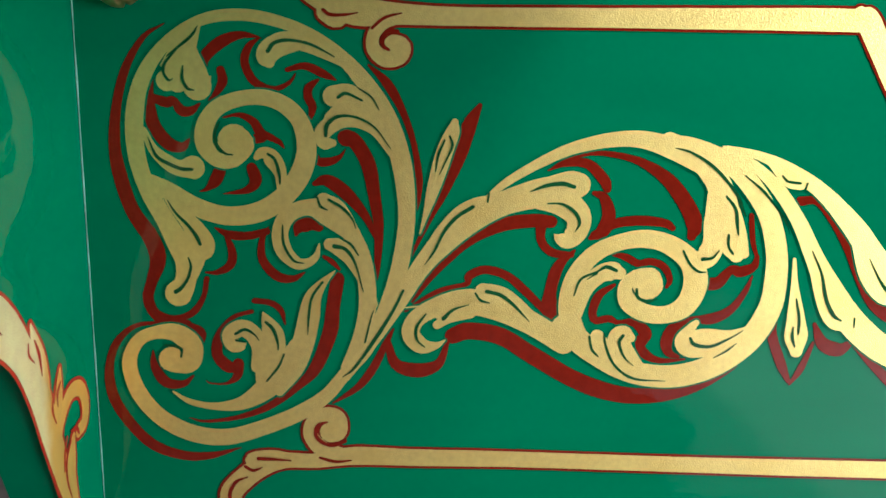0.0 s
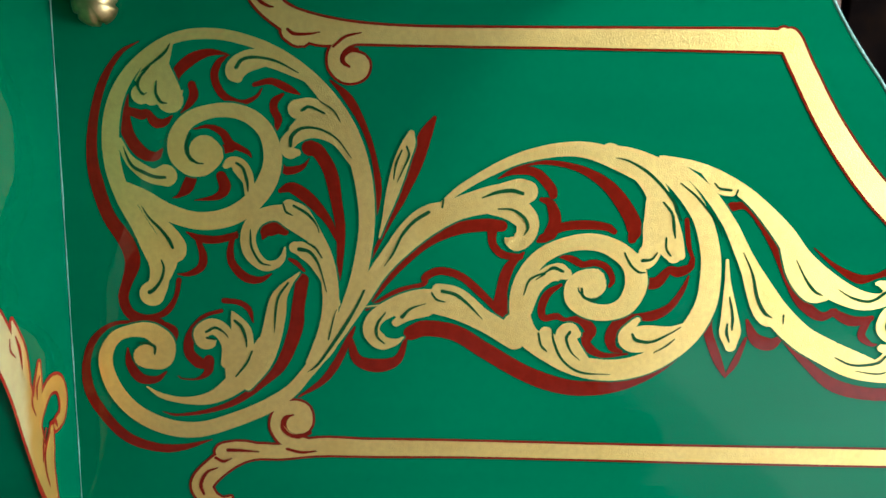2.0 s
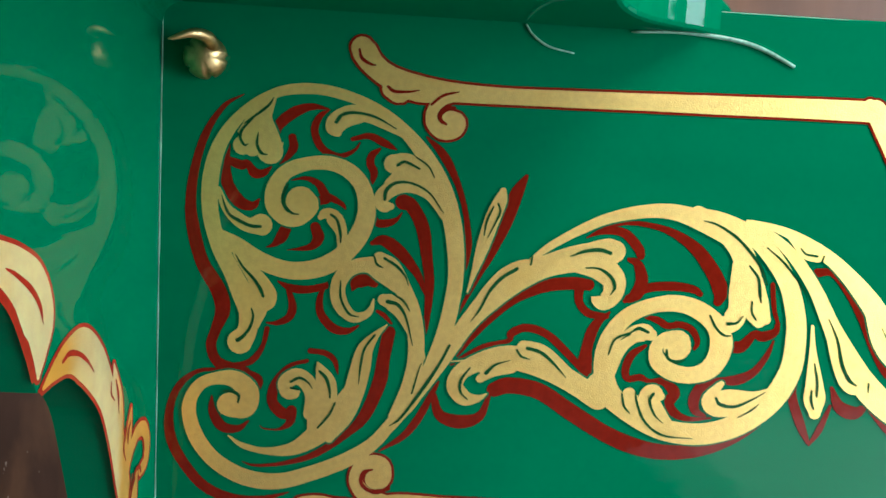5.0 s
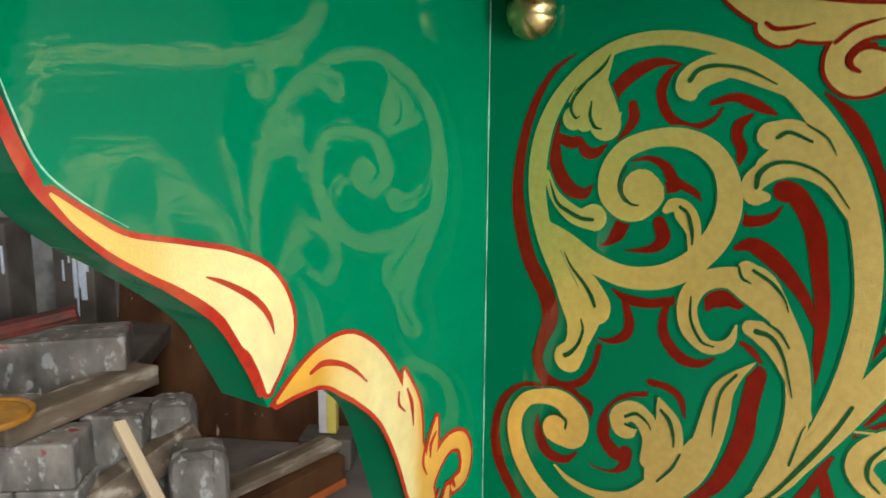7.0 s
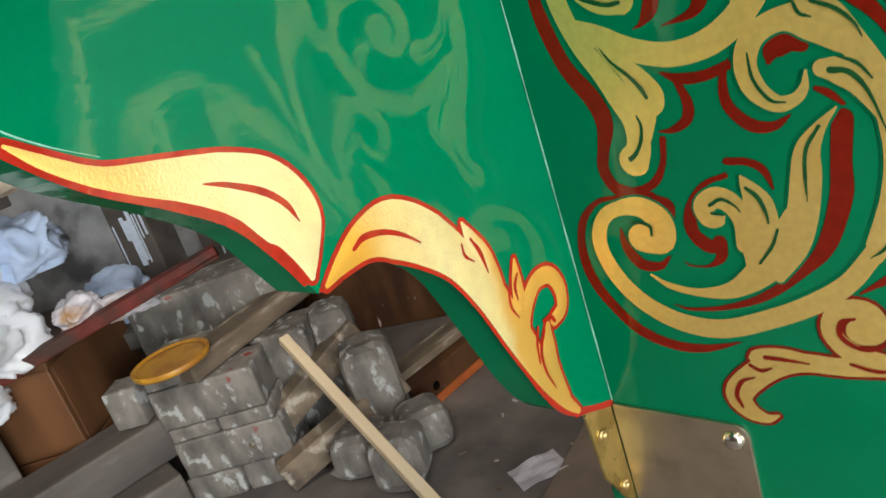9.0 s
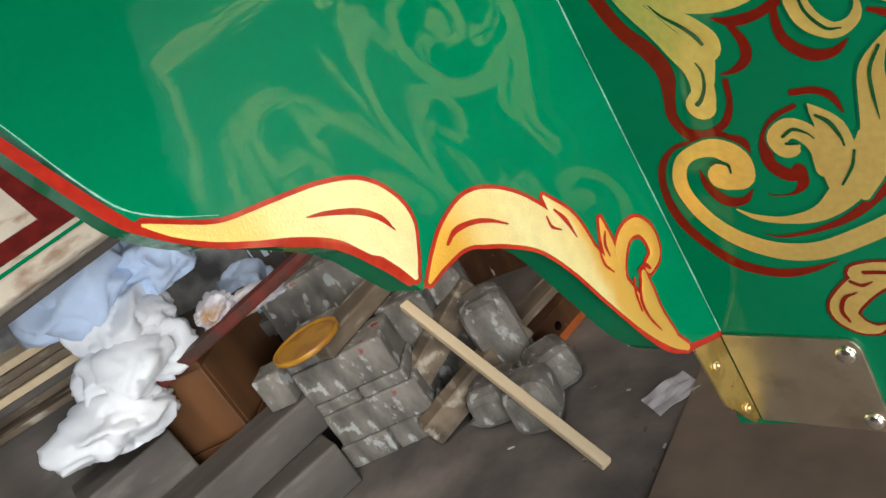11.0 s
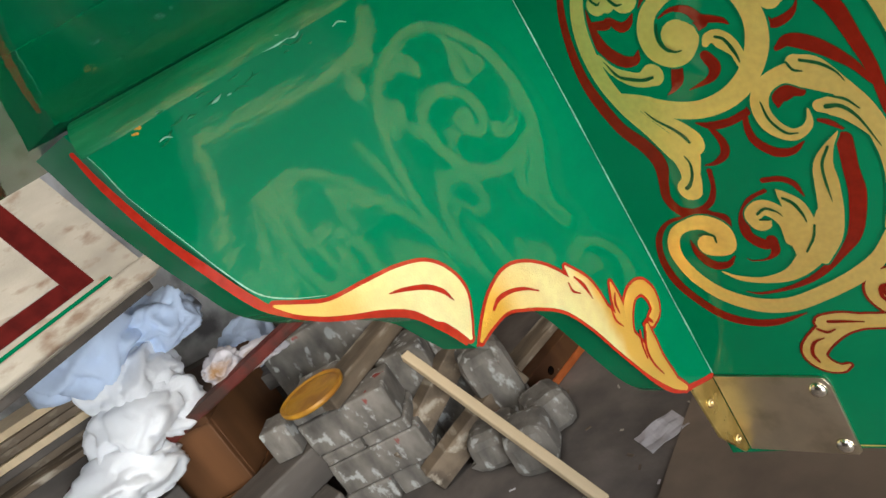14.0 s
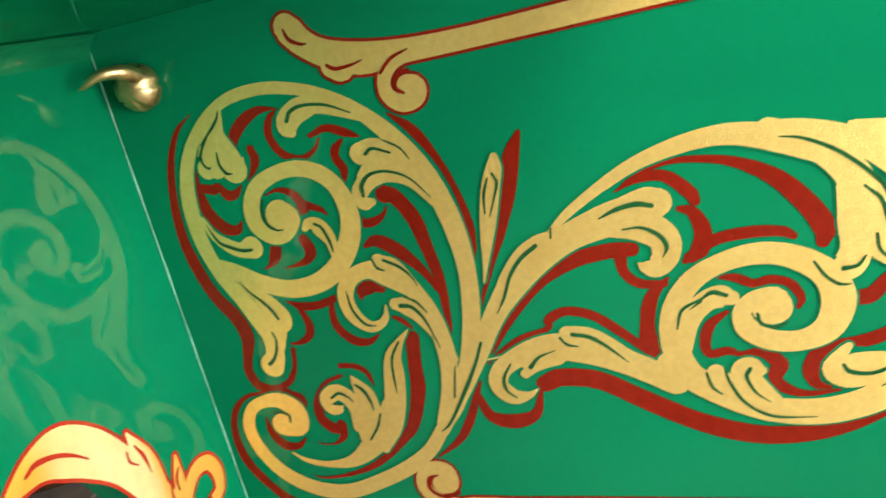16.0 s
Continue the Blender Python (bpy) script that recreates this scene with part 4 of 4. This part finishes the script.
# gilded leaves along the cut edge of the side panel
leaf("-300.5,309.9,1.6 -289.6,299.1,5.9 -275.5,288.2,8.2 -261.7,281.4,12.8 -242.6,273.6,19.2 -223,264,27.1 -208,252,34.6 -199,235,33.2 -198.8,219.6,18.5 -200.8,206.0,3.4")
leaf("-194.8,198.0,2.6 -180.6,203.8,11.4 -163,208,21.6 -144,205,31.7 -123,190,31.2 -104,167,25.5 -89,138,24.5 -76,102,23.4 -63.2,64.5,18.6 -50.4,34.3,10.9 -40.1,18.7,5.0")
leaf("-92.7,185.0,2.1 -89.2,171.8,11.4 -83.8,156.4,14.8 -82.6,136.2,16.2 -83.4,114.4,16.4")
leaf("-58.6,144.2,2.2 -61.5,133.5,8.9 -64.9,119.2,12.3 -70.0,103.3,13.5")
leaf("-70.3,83.1,12.5 -67.3,101.1,11.3 -56.2,115.1,11.4 -43.1,122.0,11.5 -29.2,118.3,11.8 -23.2,105.4,12.0 -26.6,92.6,10.8 -37.4,89.5,9.5")
leaf("-45.4,90.0,4.7 -50.7,76.6,12.9 -52.1,58.5,11.9 -47.6,34.9,7.3")
# red lining of the side panel
lining("-338.2,430.8,2.2 -335.9,410.6,3.9 -328.6,377.1,4.6 -317.9,344.7,5.5 -309.2,321.5,5.7 -300.8,306.9,4.6 -278.8,284.3,4.1 -250.4,264.6,4.0 -227.6,246.2,5.5 -212.7,222.5,5.7 -205.8,205.4,3.4")
lining("-199.0,197.7,2.1 -179.9,199.3,2.6 -154.4,193.6,3.2 -127.2,177.5,2.9 -107.6,154.5,3.6 -89.6,108.2,4.4 -70.9,56.9,4.6 -52.6,26.9,5.5 -24.2,8.8,5.7 1.0,-2.0,4.6")
# red lines in the leaves
leaf_vein("-234.8,268.3,0.8 -224.0,263.4,2.7 -209.0,254.0,3.6 -199.9,243.8,3.3 -196.4,233.7,0.8")
leaf_vein("-172.3,206.9,2.2 -163.4,209.6,3.6 -150.1,206.1,3.2 -138.2,198.9,2.4 -128.3,189.7,1.0")
leaf_vein("-90.6,173.9,1.6 -86.2,163.1,3.2 -84.7,148.9,1.1")
leaf_vein("-98.8,174.3,1.5 -99.0,167.0,2.1 -93.2,160.4,1.0")
leaf_vein("-60.4,135.5,1.7 -65.6,129.4,2.8 -66.6,120.6,1.1")
leaf_vein("-72.1,130.6,1.6 -74.4,119.5,2.2 -70.4,109.9,1.1")
leaf_vein("-51.0,88.7,2.3 -59.7,78.2,2.9 -60.8,63.7,2.3 -56.2,48.1,1.2")
leaf_vein("-56.3,93.7,2.3 -61.6,84.6,2.3 -64.1,71.9,1.7")
leaf_vein("-38.1,88.8,2.4 -41.4,93.9,3.5 -49.0,94.8,2.3")
# worn paint of the cut edge, then scratch highlights painted along the top
worn("-334.0,431.1,0.8 -331.1,417.8,1.1 -328.8,399.8,1.1 -319.3,367.4,1.2 -311.2,339.6,1.5 -302.9,319.9,1.6 -288.3,306.1,1.3 -270.3,294.4,1.0")
worn("-270.7,428.3,0.6 -259.7,427.9,0.9 -254.0,427.6,0.3")
worn("-215.3,426.6,0.7 -202.2,426.3,2.1 -184.0,428.7,1.4 -178.4,429.8,0.4")
worn("-197.2,426.8,0.4 -189.5,425.0,1.8 -183.4,427.7,0.7")
worn("-234.1,427.1,0.3 -223.0,427.9,1.0 -217.6,428.1,0.3")
# smears of gold size
smear("-309.3,428.0,0.8 -305.1,428.2,3.3 -302.7,426.1,2.2")
smear("-317.6,429.0,0.5 -312.8,428.8,1.1 -309.8,428.3,0.6")
smear("-307.7,424.5,0.6 -305.1,423.9,1.1")
brush("gold_border", "101,-78,1.6 160,-75,1.6 400,-68.5,1.6 700,-60,1.6 940,-53,1.6", "y", 0.0004, GOLD)


# ---- the clutter behind the cart ----
def worn_box(sx, sy, sz, seed, bevel=0.006, wear=0.004):
    r = random.Random(seed)
    bm = box_bm(sx, sy, sz, 0)
    bmesh.ops.subdivide_edges(bm, edges=bm.edges[:], cuts=3, use_grid_fill=True)
    for v in bm.verts:
        v.co += Vector((r.uniform(-wear, wear), r.uniform(-wear, wear), r.uniform(-wear, wear))) * 0.22
    sharp = [e for e in bm.edges if len(e.link_faces) == 2 and e.calc_face_angle(0) > 1.0]
    bmesh.ops.bevel(bm, geom=sharp, offset=bevel, segments=2, affect="EDGES", profile=0.5)
    return bm


def block(name, size, place, turn, mat, label, seed, group="timber offcuts in the heap", category="timber block"):
    ob = part(name, worn_box(*size, seed), mat)
    ob.matrix_world = pose(*place, *turn)
    return tagged(ob, label, category, group)


YAW = 41.5
grey = "grey timber block spattered with paint in a stack"
brown = "weathered brown timber offcut in the heap"
dark = "dark old timber baulk leaning in the heap"
rounded = "round-edged grey timber block in the heap"


def along(o, yaw, u0, u1, v0, v1, z0, z1):
    """Size, place and turn of a block in a frame at o turned by yaw: u along its face, v away from it, z over the floor's datum."""
    c, s_ = math.cos(radians(yaw)), math.sin(radians(yaw))
    u, v = (u0 + u1) / 2, (v0 + v1) / 2
    return (u1 - u0, v1 - v0, z1 - z0), (o[0] + u * c - v * s_, o[1] + u * s_ + v * c, (z0 + z1) / 2), (0, 0, yaw)


STACK = (-1.315, 0.150)
for (size, place, turn), mat, label in (
    # the stack under the tin lid, from the floor up
    (along(STACK, 40, -0.01, 0.12, 0.0, 0.13, FLOOR, 0.268), BLOCK, grey),
    (along(STACK, 41, 0.125, 0.26, 0.005, 0.13, FLOOR, 0.268), BLOCK, grey),
    (along(STACK, 39, 0.0, 0.255, 0.004, 0.125, 0.269, 0.364), BLOCK, grey),
    (along(STACK, 41, 0.005, 0.118, 0.0, 0.12, 0.365, 0.399), BLOCK, grey),
    (along(STACK, 39, 0.122, 0.245, 0.004, 0.125, 0.365, 0.399), BLOCK, grey),
    (along(STACK, 40, 0.0, 0.240, 0.0, 0.12, 0.400, 0.497), BLOCK, grey),
    (along(STACK, 40, 0.0, 0.118, 0.004, 0.17, 0.498, 0.545), BLOCK, grey),
    # the board that bridges the stack and the blocks behind it
    (along((-1.205, 0.218), 101, 0.0, 0.40, 0.0, 0.085, 0.499, 0.546), BLOCK_BROWN, brown),
    (along((-1.250, 0.385), 40, 0.0, 0.13, 0.0, 0.12, FLOOR, 0.497), BLOCK, grey),
    # the long beam behind the lid and its bearers
    (along((-1.545, 0.270), 50, 0.0, 0.36, 0.0, 0.15, 0.475, 0.625), BLOCK, "long grey timber beam splashed with paint in the heap"),
    (along((-1.500, 0.330), 50, 0.0, 0.26, 0.0, 0.14, FLOOR, 0.474), CHARRED, dark),
    # the dark baulks beside the stack
    (along((-1.385, -0.300), 84, 0.0, 0.50, 0.0, 0.13, 0.325, 0.425), CHARRED, dark),
    (along((-1.330, -0.290), 80, 0.0, 0.42, 0.0, 0.17, FLOOR, 0.324), CHARRED, dark),
    (along((-1.530, -0.330), 84, 0.0, 0.24, 0.0, 0.16, FLOOR, 0.535), CHARRED, dark),
    (along((-1.400, 0.090), 40, 0.0, 0.075, 0.0, 0.08, 0.426, 0.520), BLOCK, grey),
):
    block("timber_block", size, place, turn, mat, label, str(place))

for a_, b_, label in (((-1.205, 0.275, 0.290), (-1.105, 0.575, 0.440), "weathered timber brace leaning across the heap"), ((-1.120, 0.270, 0.235), (-0.985, 0.560, 0.330), "weathered timber brace low down in the heap")):
    a_, b_ = Vector(a_), Vector(b_)
    ob = part("timber_brace", worn_box(0.055, 0.065, (b_ - a_).length, str(a_.x), 0.004, 0.003), BLOCK_BROWN)
    ob.matrix_world = Matrix.Translation((a_ + b_) / 2) @ (b_ - a_).to_track_quat("Z", "Y").to_matrix().to_4x4()
    tagged(ob, label, "timber block", "timber offcuts in the heap")

for size, place, turn in (((0.10, 0.11, 0.31), (-1.165, 0.560, FLOOR + 0.155), (0, 0, 48)), ((0.12, 0.13, 0.24), (-1.035, 0.525, FLOOR + 0.12), (0, 0, 52)),
                          ((0.11, 0.12, 0.10), (-0.900, 0.510, FLOOR + 0.05), (0, 0, 60)), ((0.11, 0.12, 0.12), (-0.860, 0.395, FLOOR + 0.06), (0, 0, 30)),
                          ((0.13, 0.12, 0.10), (-0.985, 0.400, FLOOR + 0.05), (0, 0, 35))):
    ob = part("timber_block", worn_box(*size, str(size), 0.030, 0.006), BLOCK)
    ob.matrix_world = pose(*place, *turn)
    tagged(ob, rounded, "timber block", "timber offcuts in the heap")

# the tin lid with its film of ochre paint
lid = thing("paint_tin_lid", "round paint tin lid full of ochre yellow paint", "lid", pose(-1.262, 0.212, 0.5475, 0, 0, 20))
part("lid_rim", lathe_bm([(0.0, 0.0), (0.083, 0.0), (0.085, 0.003), (0.086, 0.013), (0.0835, 0.0145), (0.0805, 0.013), (0.0745, 0.007), (0.0, 0.0065)], 48), LIDPAINT, lid, "paint-covered metal rim", smooth=True)
film = lathe_bm([(0.0, 0.0088), (0.04, 0.0086), (0.068, 0.0090), (0.0745, 0.0100), (0.0752, 0.0082), (0.0, 0.0075)], 48)
for v in film.verts:
    v.co.z += 0.0012 * noise.noise(v.co * 60)
part("paint_film", film, LIDPAINT, lid, "wet ochre paint", smooth=True)

# the clean pine stick across the heap
a_, b_ = Vector((-1.118, 0.398, 0.512)), Vector((-0.625, 0.300, FLOOR + 0.012))
stick_bm = box_bm(0.024, 0.022, (b_ - a_).length, 0.003)
stick = part("pine_stick", stick_bm, DOWEL)
stick.matrix_world = Matrix.Translation((a_ + b_) / 2) @ (b_ - a_).to_track_quat("Z", "Y").to_matrix().to_4x4()
tagged(stick, "clean pale pine stick leaning across the heap", "stick")

# the red rail behind the stack
a_, b_ = Vector((-1.62, -0.16, 0.60)), Vector((-1.28, 0.42, 0.715))
rail = part("red_rail", worn_box(0.045, 0.030, (b_ - a_).length, "rail", 0.004, 0.002), REDRAIL)
rail.matrix_world = Matrix.Translation((a_ + b_) / 2) @ (b_ - a_).to_track_quat("Z", "Y").to_matrix().to_4x4()
tagged(rail, "oxide-red painted wooden rail lying over the heap", "rail")

# the crate under the rags
crate = thing("wooden_crate", "brown wooden crate under a heap of rags", "crate", pose(-1.77, 0.055, FLOOR, 0, 0, YAW))
for k in range(2):
    p = part("crate_board", worn_box(0.42, 0.02, 0.203, 50 + k, 0.003, 0.0015), DARKWOOD, crate)
    p.location = (0, -0.19, 0.103 + 0.206 * k)
    p = part("crate_board", worn_box(0.02, 0.36, 0.203, 60 + k, 0.003, 0.0015), DARKWOOD, crate)
    p.location = (0.20, 0, 0.103 + 0.206 * k)
part("crate_lid", worn_box(0.44, 0.42, 0.018, 70, 0.003, 0.001), RUSTY, crate).location = (0, 0, 0.421)


def rag(place, size, turn, mat, label, seed):
    bm = bmesh.new()
    bmesh.ops.create_icosphere(bm, subdivisions=5, radius=1)
    off = Vector((seed * 3.1, seed * 1.7, seed * 0.9))
    for v in bm.verts:
        n = v.co.normalized()
        warp = n + 0.35 * Vector((noise.noise(n * 1.3 + off), noise.noise(n * 1.3 + off * 2), noise.noise(n * 1.3 - off)))
        fold = (1 - abs(noise.noise(warp * 1.15 + off))) ** 2.2 * 0.34 - (1 - abs(noise.noise(warp * 1.9 + off * 2))) ** 9 * 0.14
        lump = noise.noise(n * 0.8 + off * 3) * 0.22 + 0.03 * (1 - abs(noise.noise(warp * 4.2 - off))) ** 5
        v.co = n * (0.72 + fold + lump)
        v.co.z = max(v.co.z, -0.62)
        v.co.x *= size[0]
        v.co.y *= size[1]
        v.co.z *= size[2]
    ob = part("cotton_rag", bm, mat, smooth=True)
    ob.matrix_world = pose(*place, *turn)
    return tagged(ob, label, "rag", "rags on the crate")


white, blue = "crumpled white cotton rag heaped on the crate", "crumpled pale blue cotton rag heaped on the crate"
rag((-1.66, -0.025, 0.915), (0.15, 0.17, 0.14), (0, 12, 20), RAG_BLUE, blue, 1)
rag((-1.60, 0.140, 0.850), (0.105, 0.10, 0.095), (0, 0, 60), RAG_BLUE, blue, 2)
rag((-1.62, -0.010, 0.780), (0.13, 0.125, 0.10), (10, 20, 40), RAG, white, 3)
rag((-1.57, -0.040, 0.700), (0.13, 0.150, 0.085), (0, 25, 15), RAG, white, 4)
rag((-1.57, -0.165, 0.620), (0.15, 0.14, 0.085), (0, 10, 70), RAG, white, 5)
rag((-1.50, 0.165, 0.680), (0.060, 0.070, 0.050), (0, 0, 30), STAINED, "brown-stained white cotton rag beside the rail", 6)
rag((-1.47, 0.255, 0.655), (0.085, 0.060, 0.035), (0, 0, 20), STAINED, "brown-stained white cotton rag beside the rail", 9)
rag((-1.82, 0.36, 0.585), (0.10, 0.11, 0.09), (0, 0, 10), RAG_BLUE, "crumpled pale blue dust sheet against the wall", 8)
shelf = part("bench_board", worn_box(1.1, 0.5, 0.05, "bench", 0.004, 0.003), CHARRED)
shelf.matrix_world = pose(-1.95, 0.42, FLOOR + 0.30, 0, 0, YAW)
tagged(shelf, "dark low timber bench board against the wall", "bench")
for k, (dx, dy) in enumerate(((-0.45, -0.18), (0.45, -0.18), (-0.45, 0.18), (0.45, 0.18))):
    lg = part("bench_leg", worn_box(0.07, 0.07, 0.275, 80 + k, 0.004, 0.002), CHARRED, shelf)
    lg.location = (dx, dy, -0.1625)
block("timber_block", (0.16, 0.07, 0.04), (-1.66, 0.46, 0.545), (0, 0, YAW - 30), BLOCK_BROWN, brown, "k1")
for x, y, tall, seed in ((-1.84, 0.53, 0.33, 3), (-1.80, 0.74, 0.30, 4)):
    post = thing("timber_post", "dark timber post with runs of white paint", "post", pose(x, y, 0.525, 0, 0, 28), "posts on the bench")
    part("post_body", worn_box(0.12, 0.11, tall, seed, 0.006, 0.003), CHARRED, post).location.z = tall / 2
    drip_rng = random.Random(seed)
    for k in range(7):
        long_ = drip_rng.uniform(0.03, 0.20)
        run = part("paint_run", box_bm(drip_rng.uniform(0.004, 0.020), 0.003, long_, 0.0012), DRIPS, post, "run of white paint")
        run.location = (drip_rng.uniform(-0.05, 0.05), -0.0550 - 0.0004 * k, tall - 0.02 - long_ / 2 - drip_rng.uniform(0, 0.08))

boards_rng = random.Random(21)
for k in range(6):
    board = part("stacked_board", worn_box(0.70, 0.16, 0.022, 90 + k, 0.003, 0.001), (BLOCK_BROWN, CHARRED, DOWEL)[k % 3] if k != 4 else BLOCK_BROWN)
    board.matrix_world = pose(-1.98 + boards_rng.uniform(-0.02, 0.02), -0.24 + boards_rng.uniform(-0.02, 0.02), 0.702 + 0.0235 * k, 0, 0, 62 + boards_rng.uniform(-4, 4))
    tagged(board, "thin sawn board in a pile beside the rags", "board", "pile of thin boards")
pile_box = thing("storage_box", "dark timber box under a pile of boards", "box", pose(-1.98, -0.24, FLOOR, 0, 0, 62))
part("box_body", worn_box(0.60, 0.26, 0.47, "pile", 0.004, 0.002), CHARRED, pile_box).location.z = 0.236
part("box_lid", worn_box(0.63, 0.29, 0.018, "pilelid", 0.003, 0.001), BLOCK_BROWN, pile_box).location.z = 0.481

# the rust-brown sheet with a plank and an orange batten before it
sheet = part("brown_sheet", worn_box(1.35, 0.02, 0.86, "sheet", 0.002, 0.002), RUSTY)
sheet.matrix_world = pose(-1.20, 1.16, FLOOR + 0.425, -9, 0, YAW - 14)
tagged(sheet, "scratched rust-brown board leaning behind the heap", "board")
drawer = thing("timber_offcut", "brown timber offcut with a drilled hole and orange edge", "timber block", pose(-1.035, 0.735, FLOOR, 0, 0, 89))
part("offcut_body", worn_box(0.38, 0.10, 0.082, "offcut", 0.003, 0.002), RUSTY, drawer).location.z = 0.0415
part("orange_edge", box_bm(0.375, 0.006, 0.020, 0.001, (0, -0.0525, 0.012)), ORANGE, drawer, "orange painted lower edge")
# nothing is bored: a disc coloured dark for the shade inside a hole
hole = part("drilled_hole", lathe_bm([(0.0, 0.0), (0.009, 0.0), (0.011, 0.0012), (0.0115, 0.0)], 18), SHADEWOOD, drawer, "drilled hole drawn as a shade-coloured disc", smooth=True)
hole.matrix_local = pose(-0.085, -0.0512, 0.045, 90, 0, 0)
plank = part("plank", worn_box(0.42, 0.07, 0.022, "plank", 0.003, 0.002), BLOCK_BROWN)
plank.matrix_world = pose(-1.055, 0.735, FLOOR + 0.0945, 0, 0, 87)
tagged(plank, "pale worn plank lying on a brown offcut", "plank")
carton = thing("small_carton", "small white and yellow carton standing on a block", "carton", pose(-1.105, 0.995, FLOOR + 0.0915, 0, 0, 30))
part("carton_body", box_bm(0.046, 0.03, 0.12, 0.002, (0, 0, 0.06)), PAPER, carton)
part("carton_band", box_bm(0.026, 0.033, 0.118, 0.002, (0.012, 0, 0.0605)), CARTON, carton, "yellow printed band")
block("timber_block", (0.14, 0.10, 0.09), (-1.105, 0.995, FLOOR + 0.045), (0, 0, 30), CHARRED, dark, "k5")

# paper and hardboard on the floor
SCRAPS = (pose(-0.80, 1.02, FLOOR + 0.002, 0, 0, 20), pose(-0.62, 0.86, FLOOR + 0.002, 0, 0, 75))
paper_bm = bmesh.new()
bmesh.ops.create_grid(paper_bm, x_segments=10, y_segments=8, size=0.5)
for v in paper_bm.verts:
    v.co = Vector((v.co.x * 0.105, v.co.y * 0.075, 0.004 + 0.006 * noise.noise(v.co * 3)))
r_ = bmesh.ops.extrude_face_region(paper_bm, geom=paper_bm.faces[:])
bmesh.ops.translate(paper_bm, vec=(0, 0, 0.0006), verts=[v for v in r_["geom"] if isinstance(v, bmesh.types.BMVert)])
paper = part("paper_scrap", paper_bm, PAPER)
paper.matrix_world = pose(-0.60, 0.505, FLOOR, 0, 0, 62)
tagged(paper, "crumpled scrap of pale paper on the floor", "paper", "paper scraps")
for m in SCRAPS:
    copy_thing(paper, m)
hard = part("hardboard_sheet", box_bm(1.3, 1.25, 0.006, 0.001), PLYWOOD)
hard.matrix_world = pose(0.09, 0.58, FLOOR + 0.003, 0, 0, 10.5)
tagged(hard, "plain brown hardboard sheet lying on the floor", "board")

# the painted panel propped beside the rags
prop = thing("painted_frame_panel", "distressed cream panel with maroon lining and moulded edge", "panel")
ey, ez = Vector((-0.24, 0.97, 0.0)).normalized(), Vector((-0.42, 0.0, 0.90))
ez = (ez - ey * ez.dot(ey)).normalized()
prop.matrix_world = Matrix.Translation((-1.278, 0.101, 1.0)) @ Matrix((ey.cross(ez), ey, ez)).transposed().to_4x4()
part("panel_board", box_bm(0.012, 0.62, 0.52, 0.001, (-0.006, -0.31, 0.26)), CREAM, prop)
part("maroon_line", box_bm(0.003, 0.055, 0.45, 0.0005, (0.0015, -0.1375, 0.293)), MAROON, prop, "maroon painted line")
part("maroon_line", box_bm(0.003, 0.445, 0.036, 0.0005, (0.0015, -0.3885, 0.086)), MAROON, prop, "maroon painted line")
part("pale_line", box_bm(0.0025, 0.42, 0.026, 0.0005, (0.0012, -0.378, 0.118)), CREAM, prop, "pale painted line")
part("edge_moulding", box_bm(0.018, 0.70, 0.046, 0.010, (0.009, -0.27, 0.023), 4), CREAM, prop, "rounded cream edge moulding")
part("green_line", box_bm(0.003, 0.56, 0.009, 0.0005, (0.0015, -0.36, 0.052)), GREEN, prop, "dark green painted line")
trestle = thing("trestle", "dark timber trestle under the painted panel", "trestle", pose(-1.255, -0.27, FLOOR, 0, 0, 14))
part("trestle_top", worn_box(0.07, 0.72, 0.025, "tt", 0.004, 0.002), CHARRED, trestle).location = (0, 0, 0.786)
for y in (-0.36,):
    for x in (-0.03, 0.03):
        part("trestle_leg", worn_box(0.045, 0.045, 0.772, "tl%s" % x, 0.004, 0.002), CHARRED, trestle).location = (x, y, 0.386)

# the brown cabinet behind the cart
cabinet = thing("wooden_cabinet", "plain brown wooden cabinet standing behind the cart", "cabinet", pose(0.95, 0.75, FLOOR))
# near-black body and right door stand in for shade behind the cart
part("cabinet_body", box_bm(1.3, 0.45, 1.55, 0.003, (0, 0.2275, 0.775)), SHADEWOOD, cabinet)
for x, wide, mat in ((-0.40, 0.32, DARKWOOD), (-0.085, 0.30, DARKWOOD), (0.36, 0.56, SHADEWOOD)):
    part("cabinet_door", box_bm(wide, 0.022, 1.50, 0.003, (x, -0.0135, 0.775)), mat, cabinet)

# splinters and flakes of old paint on the floor
flake_rng = random.Random(5)
for k in range(26):
    fx, fy = flake_rng.uniform(-0.95, -0.50), flake_rng.uniform(0.30, 0.95)
    fl = part("paint_flake", box_bm(flake_rng.uniform(0.006, 0.018), flake_rng.uniform(0.004, 0.010), 0.0015, 0.0004), (CREAM, BLOCK_BROWN, PAPER)[k % 3])
    fl.matrix_world = pose(fx, fy, FLOOR + 0.0012, 0, 0, flake_rng.uniform(0, 180))
    tagged(fl, "small pale flake of old paint on the floor", "flake", "flakes on the floor")
